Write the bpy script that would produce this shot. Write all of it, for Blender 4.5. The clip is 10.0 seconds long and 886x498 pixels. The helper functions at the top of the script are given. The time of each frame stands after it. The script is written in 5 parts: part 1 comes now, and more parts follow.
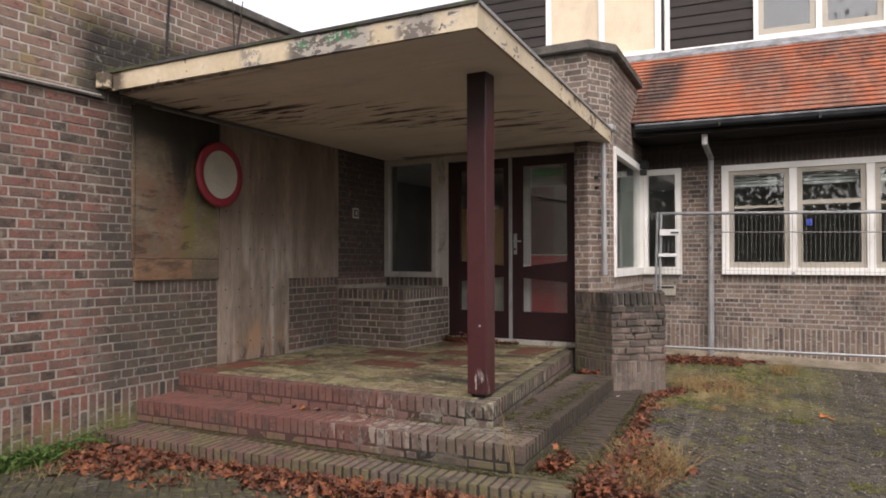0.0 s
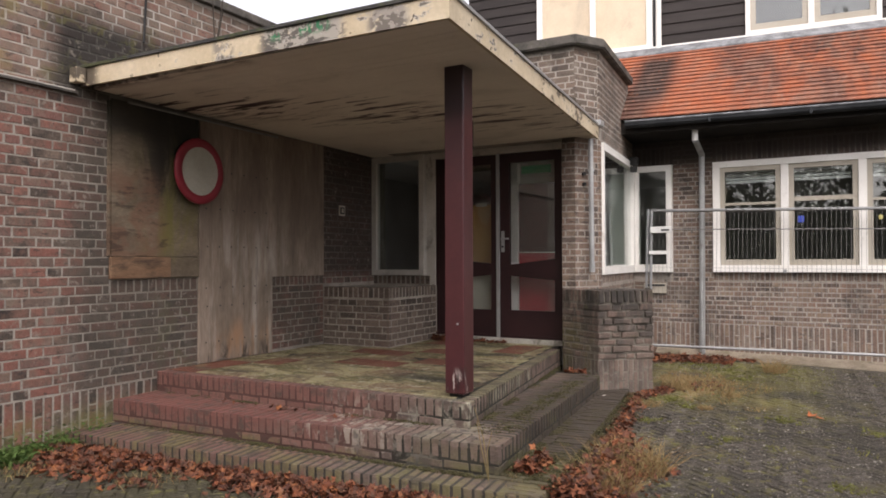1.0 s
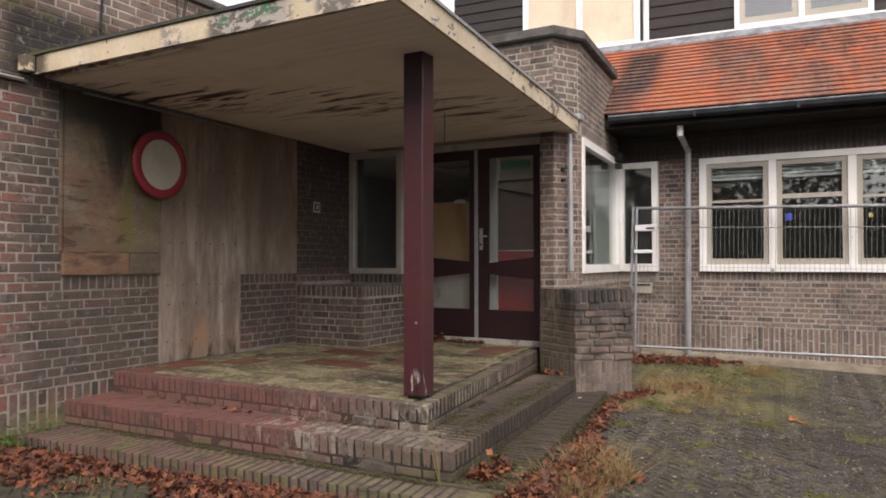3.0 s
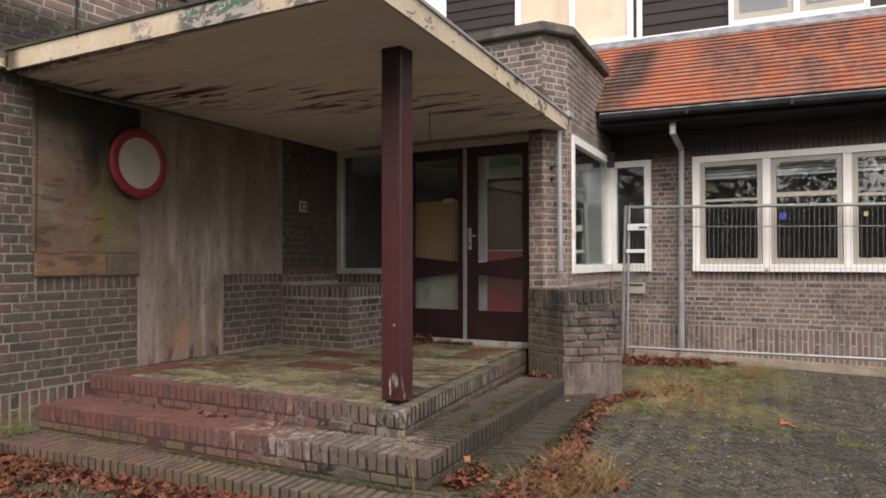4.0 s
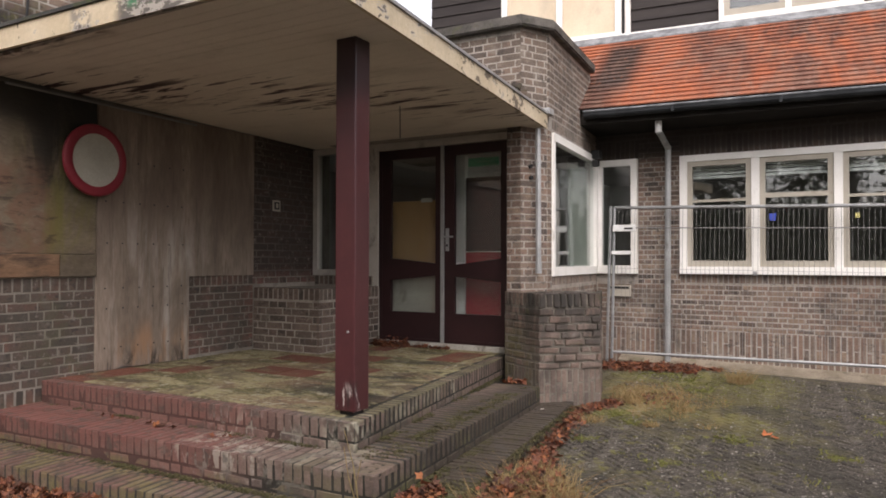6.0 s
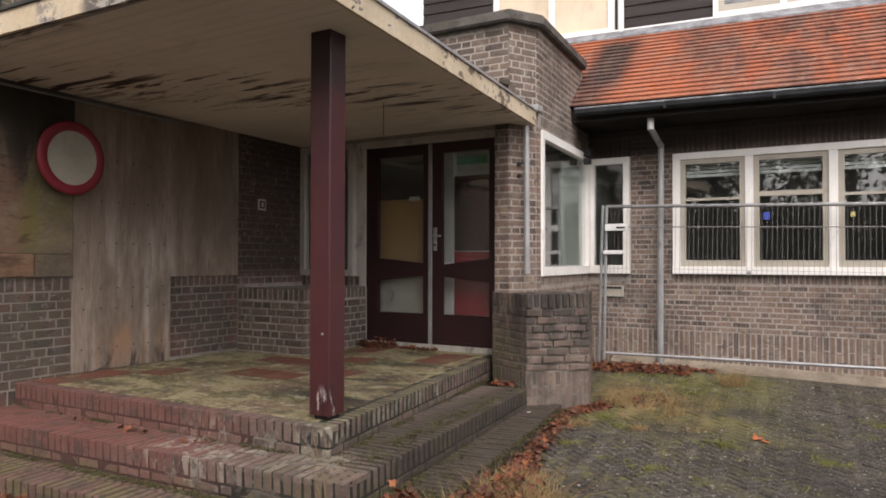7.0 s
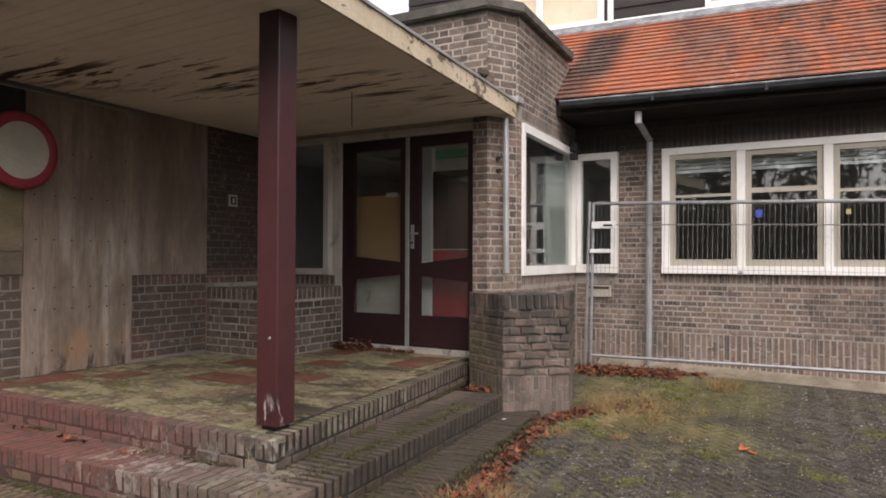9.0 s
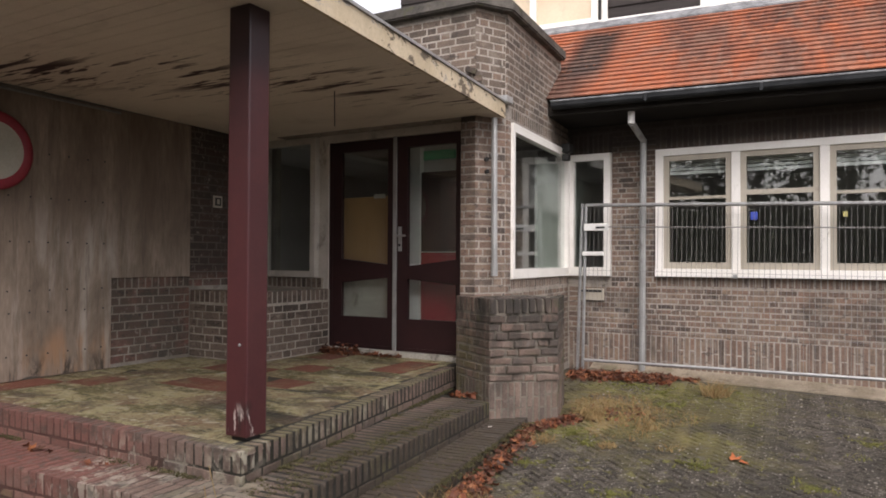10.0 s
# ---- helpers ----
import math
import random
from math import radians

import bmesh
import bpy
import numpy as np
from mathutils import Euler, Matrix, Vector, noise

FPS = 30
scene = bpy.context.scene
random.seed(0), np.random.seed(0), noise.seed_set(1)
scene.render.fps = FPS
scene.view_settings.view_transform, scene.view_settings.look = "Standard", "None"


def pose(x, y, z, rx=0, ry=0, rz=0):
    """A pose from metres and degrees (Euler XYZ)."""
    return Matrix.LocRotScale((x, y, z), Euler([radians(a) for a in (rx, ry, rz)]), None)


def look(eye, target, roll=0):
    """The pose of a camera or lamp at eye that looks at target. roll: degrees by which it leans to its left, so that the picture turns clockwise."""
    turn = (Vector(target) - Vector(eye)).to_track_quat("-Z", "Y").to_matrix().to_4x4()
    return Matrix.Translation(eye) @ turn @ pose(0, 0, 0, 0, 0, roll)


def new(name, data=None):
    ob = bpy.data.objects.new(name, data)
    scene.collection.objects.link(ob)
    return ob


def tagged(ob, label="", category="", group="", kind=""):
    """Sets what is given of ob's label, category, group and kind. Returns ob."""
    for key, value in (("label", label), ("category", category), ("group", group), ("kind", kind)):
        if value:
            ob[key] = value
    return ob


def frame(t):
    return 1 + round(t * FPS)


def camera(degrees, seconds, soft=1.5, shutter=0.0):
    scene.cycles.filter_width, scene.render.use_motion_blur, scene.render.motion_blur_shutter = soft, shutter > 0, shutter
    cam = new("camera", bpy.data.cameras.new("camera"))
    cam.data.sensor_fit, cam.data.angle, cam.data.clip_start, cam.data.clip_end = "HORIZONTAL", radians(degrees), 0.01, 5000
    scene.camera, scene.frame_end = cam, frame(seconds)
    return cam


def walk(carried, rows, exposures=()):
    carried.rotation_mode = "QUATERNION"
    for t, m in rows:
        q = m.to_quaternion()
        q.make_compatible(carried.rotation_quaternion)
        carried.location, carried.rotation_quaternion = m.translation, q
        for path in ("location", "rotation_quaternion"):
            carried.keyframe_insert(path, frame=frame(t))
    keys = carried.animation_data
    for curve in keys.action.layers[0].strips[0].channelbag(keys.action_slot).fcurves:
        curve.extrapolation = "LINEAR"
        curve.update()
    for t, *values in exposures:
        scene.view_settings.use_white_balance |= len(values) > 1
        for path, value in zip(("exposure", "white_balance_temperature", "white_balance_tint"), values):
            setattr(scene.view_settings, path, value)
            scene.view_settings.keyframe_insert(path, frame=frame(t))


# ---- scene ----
cam = camera(65.0, 10.0, soft=1.75)
PATH = [
    (0, (2.200, -4.345, 1.375), (1.230, -2.597, 1.412), -0.1),
    (0.5, (2.250, -4.267, 1.364), (1.279, -2.519, 1.401), -0.2),
    (1, (2.300, -4.188, 1.358), (1.327, -2.441, 1.393), -0.2),
    (1.5, (2.342, -4.108, 1.347), (1.367, -2.362, 1.382), -0.1),
    (2, (2.377, -4.028, 1.338), (1.401, -2.283, 1.374), -0.0),
    (2.5, (2.413, -3.944, 1.321), (1.435, -2.200, 1.360), -0.0),
    (4, (2.507, -3.680, 1.329), (1.525, -1.937, 1.366), -0.1),
    (4.5, (2.534, -3.595, 1.337), (1.551, -1.854, 1.373), 0.0),
    (5, (2.566, -3.511, 1.334), (1.582, -1.770, 1.371), 0.0),
    (5.5, (2.592, -3.424, 1.348), (1.607, -1.684, 1.382), 0.1),
    (6, (2.624, -3.337, 1.353), (1.637, -1.598, 1.388), 0.1),
    (7.5, (2.699, -3.069, 1.356), (1.709, -1.332, 1.389), 0.1),
    (8, (2.711, -2.975, 1.344), (1.722, -1.237, 1.378), 0.2),
    (8.5, (2.722, -2.877, 1.349), (1.732, -1.140, 1.381), 0.2),
    (9, (2.740, -2.784, 1.355), (1.747, -1.048, 1.385), 0.2),
    (9.5, (2.758, -2.690, 1.361), (1.765, -0.954, 1.393), 0.3),
    (10, (2.778, -2.602, 1.372), (1.783, -0.867, 1.405), 0.3),
]
walk(cam, [(t, look(eye, target, roll)) for t, eye, target, roll in PATH])

# ---- light ----
world = bpy.data.worlds.new("overcast_sky")
scene.world = world
world.use_nodes = True
wn = world.node_tree
sky = wn.nodes.new("ShaderNodeTexSky")
sky.sky_type = "NISHITA"
sky.sun_disc = False
sky.sun_elevation, sky.sun_rotation = radians(48), radians(150)
sky.dust_density, sky.air_density = 3.0, 1.0
soft_sky = wn.nodes.new("ShaderNodeHueSaturation")
soft_sky.inputs["Saturation"].default_value = 0.22
wn.links.new(sky.outputs[0], soft_sky.inputs["Color"])
wn.links.new(soft_sky.outputs[0], wn.nodes["Background"].inputs[0])
wn.nodes["Background"].inputs[1].default_value = 0.17
sun = new("sun", bpy.data.lights.new("sun", "SUN"))
sun.data.energy, sun.data.angle, sun.data.color = 0.6, radians(60), (1.0, 0.98, 0.95)
sun.matrix_world = look((8, -14, 18), (0, 0, 0))
scene.view_settings.exposure = 1.03
scene.view_settings.use_white_balance = True
scene.view_settings.white_balance_temperature, scene.view_settings.white_balance_tint = 6710, 17


# ---- helpers of this scene ----
def link_node(nt, kind, **given):
    node = nt.nodes.new(kind)
    for key, value in given.items():
        sock = node.inputs[key.replace("_", " ")]
        if isinstance(value, bpy.types.NodeSocket):
            nt.links.new(value, sock)
        else:
            sock.default_value = value
    return node


def maths(nt, op, a, b=0.0):
    node = nt.nodes.new("ShaderNodeMath")
    node.operation = op
    for sock, value in zip(node.inputs, (a, b)):
        if isinstance(value, bpy.types.NodeSocket):
            nt.links.new(value, sock)
        else:
            sock.default_value = value
    return node.outputs[0]


def step_between(nt, value, lo, hi):
    node = nt.nodes.new("ShaderNodeMapRange")
    node.interpolation_type = "SMOOTHSTEP"
    nt.links.new(value, node.inputs["Value"])
    node.inputs["From Min"].default_value, node.inputs["From Max"].default_value = lo, hi
    return node.outputs["Result"]


def mix_colour(nt, fac, a, b, blend="MIX"):
    node = nt.nodes.new("ShaderNodeMix")
    node.data_type, node.blend_type = "RGBA", blend
    for sock, value in ((node.inputs[0], fac), (node.inputs[6], a), (node.inputs[7], b)):
        if isinstance(value, bpy.types.NodeSocket):
            nt.links.new(value, sock)
        else:
            sock.default_value = value if isinstance(value, float) else (*value, 1.0)
    return node.outputs[2]


def grain(nt, place, scale, stretch=(1, 1, 1), detail=4.0, rough=0.6, warp=0.0):
    m = nt.nodes.new("ShaderNodeMapping")
    m.inputs["Scale"].default_value = stretch
    nt.links.new(place, m.inputs[0])
    node = link_node(nt, "ShaderNodeTexNoise", Vector=m.outputs[0], Scale=scale, Detail=detail, Roughness=rough, Distortion=warp)
    return node.outputs["Fac"]


def surface(name, stops, source="noise", scale=3.0, stretch=(1, 1, 1), rough=0.85, bump=0.3, bump_scale=60.0, layers=(), metal=0.0, spread=0.35, spec=0.35, deep=0.01, speck=1.0):
    """A procedural surface. source: what picks the colour among the stops: noise, object (one piece, one tone) or
    island. layers: stains, wear and some painted shade, each (colour, scale, low, high, amount, stretch, bounds), the
    bounds a box in metres (x0, x1, y0, y1, z0, z1, softness) or None."""
    mat = bpy.data.materials.new(name)
    mat.use_nodes = True
    nt = mat.node_tree
    bsdf = nt.nodes["Principled BSDF"]
    geo = nt.nodes.new("ShaderNodeNewGeometry")
    place = geo.outputs["Position"]
    base = grain(nt, place, scale, stretch)
    if source == "noise":
        value = step_between(nt, base, 0.28, 0.72)
    else:
        pick = geo.outputs["Random Per Island"] if source == "island" else nt.nodes.new("ShaderNodeObjectInfo").outputs["Random"]
        value = maths(nt, "ADD", maths(nt, "MULTIPLY", pick, 1.0), maths(nt, "MULTIPLY", maths(nt, "SUBTRACT", base, 0.5), spread))
    ramp = nt.nodes.new("ShaderNodeValToRGB")
    el = ramp.color_ramp.elements
    while len(el) < len(stops):
        el.new(0.5)
    for i, (e, c) in enumerate(zip(el, stops)):
        e.position, e.color = i / max(1, len(stops) - 1), (*c, 1)
    nt.links.new(value, ramp.inputs[0])
    colour = ramp.outputs[0]
    fine = grain(nt, place, bump_scale, stretch, 5.0, 0.7)
    tone = nt.nodes.new("ShaderNodeMapRange")
    nt.links.new(fine, tone.inputs["Value"])
    tone.inputs["From Min"].default_value, tone.inputs["From Max"].default_value = 0.3, 0.7
    tone.inputs["To Min"].default_value, tone.inputs["To Max"].default_value = 1 - 0.22 * speck, 1 + 0.2 * speck
    grey = nt.nodes.new("ShaderNodeCombineColor")
    for i in range(3):
        nt.links.new(tone.outputs[0], grey.inputs[i])
    colour = mix_colour(nt, 1.0, colour, grey.outputs[0], "MULTIPLY")
    for c, s, lo, hi, amount, st, bounds in layers:
        fac = step_between(nt, grain(nt, place, s, st, 6.0, 0.65, 0.4), lo, hi)
        if bounds:
            xyz = nt.nodes.new("ShaderNodeSeparateXYZ")
            nt.links.new(place, xyz.inputs[0])
            axes = list(xyz.outputs)
            if len(bounds) > 7:
                axes[1] = maths(nt, "SUBTRACT", axes[1], maths(nt, "MULTIPLY", axes[0], bounds[7]))
            for i in range(3):
                b0, b1, sf = bounds[2 * i], bounds[2 * i + 1], bounds[6]
                if b0 is not None:
                    fac = maths(nt, "MULTIPLY", fac, step_between(nt, axes[i], b0 - sf, b0 + sf))
                if b1 is not None:
                    fac = maths(nt, "MULTIPLY", fac, step_between(nt, maths(nt, "MULTIPLY", axes[i], -1.0), -b1 - sf, -b1 + sf))
        colour = mix_colour(nt, maths(nt, "MULTIPLY", fac, amount), colour, c)
    nt.links.new(colour, bsdf.inputs["Base Color"])
    bsdf.inputs["Roughness"].default_value = rough
    bsdf.inputs["Metallic"].default_value = metal
    bsdf.inputs["Specular IOR Level"].default_value = spec
    if bump:
        b = link_node(nt, "ShaderNodeBump", Strength=bump, Distance=deep, Height=fine)
        nt.links.new(b.outputs[0], bsdf.inputs["Normal"])
    return mat


def clear_glass(name, tint=(0.9, 0.93, 0.92), rough=0.02, veil=0.05):
    mat = bpy.data.materials.new(name)
    mat.use_nodes = True
    nt = mat.node_tree
    nt.nodes.remove(nt.nodes["Principled BSDF"])
    wave = grain(nt, nt.nodes.new("ShaderNodeNewGeometry").outputs["Position"], 2.2, detail=1.0)
    b = link_node(nt, "ShaderNodeBump", Strength=0.05, Distance=0.02, Height=wave)
    gloss = link_node(nt, "ShaderNodeBsdfGlossy", Color=(1, 1, 1, 1), Roughness=rough, Normal=b.outputs[0])
    clear = link_node(nt, "ShaderNodeBsdfTransparent", Color=(*tint, 1))
    facing = nt.nodes.new("ShaderNodeLayerWeight").outputs["Facing"]
    sheen = maths(nt, "ADD", maths(nt, "MULTIPLY", maths(nt, "POWER", facing, 5.0), 0.9), 0.065)
    mix = nt.nodes.new("ShaderNodeMixShader")
    nt.links.new(sheen, mix.inputs[0])
    nt.links.new(clear.outputs[0], mix.inputs[1])
    nt.links.new(gloss.outputs[0], mix.inputs[2])
    # Diffuse veil added to lift the dark panes, patchy like dust.
    film = link_node(nt, "ShaderNodeBsdfDiffuse", Color=(0.42, 0.40, 0.36, 1))
    veiled = nt.nodes.new("ShaderNodeMixShader")
    spots = grain(nt, nt.nodes["Geometry"].outputs["Position"], 5.0, (1, 1, 0.5), 5.0)
    nt.links.new(maths(nt, "MULTIPLY", spots, veil * 2), veiled.inputs[0])
    nt.links.new(mix.outputs[0], veiled.inputs[1])
    nt.links.new(film.outputs[0], veiled.inputs[2])
    nt.links.new(veiled.outputs[0], nt.nodes["Material Output"].inputs[0])
    return mat


def whole(ob):
    m = ob.matrix_basis.copy()
    return m if ob.parent is None else whole(ob.parent) @ ob.matrix_parent_inverse @ m


def under(ob, parent):
    ob.parent = parent
    ob.matrix_parent_inverse = whole(parent).inverted()
    return ob


def thing(name, at, label, category, group="", kind=""):
    ob = new(name)
    ob.empty_display_size = 0.1
    ob.matrix_basis = Matrix.Translation(at)
    return tagged(ob, label, category, group, kind)


def mesh_of(name, bm, material, smooth=False):
    bmesh.ops.recalc_face_normals(bm, faces=bm.faces)
    me = bpy.data.meshes.new(name)
    bm.to_mesh(me)
    bm.free()
    for m in (material if isinstance(material, (list, tuple)) else [material]):
        me.materials.append(m)
    if smooth:
        me.polygons.foreach_set("use_smooth", [True] * len(me.polygons))
    return me


def part(name, bm, material, parent, label="", smooth=False):
    ob = under(new(name, mesh_of(name, bm, material, smooth)), parent)
    return tagged(ob, label)


def solo(name, bm, material, label, category="", group="", kind="", smooth=False):
    return tagged(new(name, mesh_of(name, bm, material, smooth)), label, category, group, kind)


def box(bm, x0, x1, y0, y1, z0, z1, bevel=0.0):
    made = bmesh.ops.create_cube(bm, size=1)["verts"]
    for v in made:
        v.co = Vector(((x0 + x1) / 2 + v.co.x * (x1 - x0), (y0 + y1) / 2 + v.co.y * (y1 - y0), (z0 + z1) / 2 + v.co.z * (z1 - z0)))
    if bevel:
        edges = list({e for v in made for e in v.link_edges})
        bmesh.ops.bevel(bm, geom=edges, offset=bevel, segments=2, affect="EDGES", profile=0.6)
    return bm


def boxed(*a, bevel=0.0):
    return box(bmesh.new(), *a, bevel=bevel)


def prism(bm, outline, z0, z1):
    """An upright prism; z0 and z1 are heights or functions of (x, y)."""
    low = z0 if callable(z0) else lambda x, y: z0
    high = z1 if callable(z1) else lambda x, y: z1
    a = [bm.verts.new((x, y, low(x, y))) for x, y in outline]
    b = [bm.verts.new((x, y, high(x, y))) for x, y in outline]
    bm.faces.new(a[::-1]), bm.faces.new(b)
    for i in range(len(a)):
        j = (i + 1) % len(a)
        bm.faces.new((a[i], a[j], b[j], b[i]))
    return bm


def beam(bm, p, q, r, sides=10):
    """A round bar from p to q."""
    p, q = Vector(p), Vector(q)
    turn = (q - p).to_track_quat("Z", "Y").to_matrix().to_4x4()
    bmesh.ops.create_cone(bm, cap_ends=True, segments=sides, radius1=r, radius2=r, depth=(q - p).length, matrix=Matrix.Translation((p + q) / 2) @ turn)
    return bm


def slab(bm, m, lx, ly, lz):
    """A block lx by ly by lz, centred at the pose m."""
    made = bmesh.ops.create_cube(bm, size=1, matrix=m @ Matrix.Diagonal((lx, ly, lz, 1)))
    return made["verts"]


def ring_frame(bm, m, w, h, t, d, sill=None):
    """A rectangular frame in the local xz plane of m, from its lower left corner: outer w by h, members t wide and d deep."""
    s = sill or t
    for cx, cz, a, b in ((t / 2, h / 2, t, h), (w - t / 2, h / 2, t, h), (w / 2, h - t / 2, w - 2 * t, t), (w / 2, s / 2, w - 2 * t, s)):
        slab(bm, m @ Matrix.Translation((cx, 0, cz)), a, d, b)
    return bm


# ---- brick laying ----
JOINT = 0.012
COURSE, LONG, SHORT, TALL = 0.0588, 0.166, 0.078, 0.0468      # the facade's small bricks
BIG = (0.0725, 0.220, 0.108, 0.0630)                          # the larger bricks of the side wall
MIDDLE = (0.0665, 0.190, 0.090, 0.0545)                       # the bricks of the corner block and pier


def brick_mesh(name, l, h, d, material, seed, chip=0.0034, rag=0.003):
    """One brick with uneven arrises: its face at y = 0 looks along -y, the body goes back by d."""
    me = bpy.data.meshes.new(name)
    rnd = random.Random(seed)
    x, z = l / 2, h / 2
    g = lambda: rnd.uniform(-rag, rag * 0.5)
    edge = [(-x, -z), (0, -z), (x, -z), (x, z), (0, z), (-x, z)]
    mid = [(px + math.copysign(1, px) * g() if px else rnd.uniform(-0.2, 0.2) * x, pz + math.copysign(1, pz) * g()) for px, pz in edge]
    face = [(px - math.copysign(chip + rnd.uniform(0, rag), px) if abs(px) > x * 0.5 else px, pz - math.copysign(chip * 0.8 + rnd.uniform(0, rag), pz)) for px, pz in mid]
    v = [(px, d, pz) for px, pz in edge] + [(px, chip, pz) for px, pz in mid] + [(px, rnd.uniform(0, 0.0015), pz) for px, pz in face]
    f = [(i, (i + 1) % 6, 6 + (i + 1) % 6, 6 + i) for i in range(6)] + [(6 + i, 6 + (i + 1) % 6, 12 + (i + 1) % 6, 12 + i) for i in range(6)]
    f += [(12, 13, 16, 17), (13, 14, 15, 16)]
    me.from_pydata(v, [], f)
    me.materials.append(material)
    return me


def lay_bricks(parent, m, bricks, mat_one, mat_many, singles=300, near=None, wobble=0.0014, depth=0.03, tilt=0.35, name="brick", sink=0.0028, worn=0.0035):
    """bricks: (u, z, length, height) in the local xz plane of m, whose -y is the face's outward side. The first singles that near() picks are
    objects of their own, the rest one joined mesh."""
    rnd = random.Random(len(bricks) * 7 + 3)
    meshes, made, many_v, many_f = {}, 0, [], []
    for u, z, l, h in bricks:
        off = sink + rnd.uniform(-wobble, wobble * 0.6)
        pose_b = m @ Matrix.Translation((u, off, z)) @ pose(0, 0, 0, rnd.uniform(-tilt, tilt), rnd.uniform(-tilt, tilt) * 0.7, rnd.uniform(-tilt, tilt))
        key = (round(l, 3), round(h, 3), rnd.randrange(5))
        if key not in meshes:
            meshes[key] = brick_mesh(name, l, h, depth, mat_one, len(meshes) * 13 + 5, rag=worn)
        if made < singles and (near is None or near(u, z)):
            ob = under(new(name, meshes[key]), parent)
            ob.matrix_basis = pose_b
            made += 1
        else:
            n0 = len(many_v)
            many_v += [tuple(pose_b @ v.co) for v in meshes[key].vertices]
            many_f += [tuple(n0 + i for i in p.vertices) for p in meshes[key].polygons]
    if many_f:
        me = bpy.data.meshes.new(name + "s")
        me.from_pydata(many_v, [], many_f)
        me.materials.append(mat_many)
        tagged(under(new(name + "s", me), parent), kind="stuff")


def courses(u0, u1, z0, z1, seed, holes=(), size=(COURSE, LONG, SHORT, TALL), longs=2, joint=JOINT):
    """Bonded bricks between u0 and u1 from z0 up to z1: in each course as many long ones as longs says, then a short one, every other course
    moved by half a bond; holes are (u0, u1, z0, z1)."""
    course, long_one, short_one, tall = size
    rnd = random.Random(seed)
    period = longs * (long_one + joint) + short_one + joint
    out = []
    z, row = z0, 0
    while z + tall <= z1 + 0.02:
        h = min(tall, z1 - z)
        cuts = [(u0, u1)]
        for a, b, c, d in holes:
            if z + h * 0.5 > c and z + h * 0.5 < d:
                cuts = [p for s, e in cuts for p in ((s, min(e, a)), (max(s, b), e)) if p[1] - p[0] > 0.02]
        u, k = u0 - period * (1 + 0.5 * (row % 2)) + rnd.uniform(-0.012, 0.012), 0
        while u < u1:
            short = (k % (longs + 1) == longs) != (rnd.random() < 0.04)
            l = short_one if short else long_one
            for s, e in cuts:
                p, q = max(u, s), min(u + l, e)
                if q - p > 0.02:
                    p = s if p - s < 0.03 else p
                    q = e if e - q < 0.03 else q
                    out.append(((p + q) / 2, z + h / 2, round(q - p - 0.0005, 3), round(h, 4)))
            u += l + joint
            k += 1
        z += course
        row += 1
    return out


def soldiers(u0, u1, z0, z1, seed, split=False, w=0.047, gap=JOINT):
    """Upright bricks side by side; split: broken into a long and a short one, by turns."""
    rnd = random.Random(seed)
    n = max(1, round((u1 - u0) / (w + gap)))
    step = (u1 - u0) / n
    out = []
    for i in range(n):
        u = u0 + (i + 0.5) * step
        if not split or z1 - z0 < 0.2:
            out.append((u, (z0 + z1) / 2, round(step - gap, 3), z1 - z0))
        else:
            cut = z0 + (z1 - z0) * ((0.36, 0.66)[i % 2] + rnd.uniform(-0.03, 0.03))
            out.append((u, (z0 + cut - JOINT / 2) / 2, round(step - gap, 3), cut - JOINT / 2 - z0))
            out.append((u, (z1 + cut + JOINT / 2) / 2, round(step - gap, 3), z1 - cut - JOINT / 2))
    return out


def face_pose(p, q):
    """The pose of a wall's face whose foot runs from p to q (xy), seen with p on its left: local x along it, -y outward."""
    return pose(p[0], p[1], 0, 0, 0, math.degrees(math.atan2(q[1] - p[1], q[0] - p[0])))


def span(p, q):
    return math.hypot(q[0] - p[0], q[1] - p[1])


# ---- materials ----
MOSS = (0.075, 0.085, 0.025)
SOOT = (0.028, 0.026, 0.023)
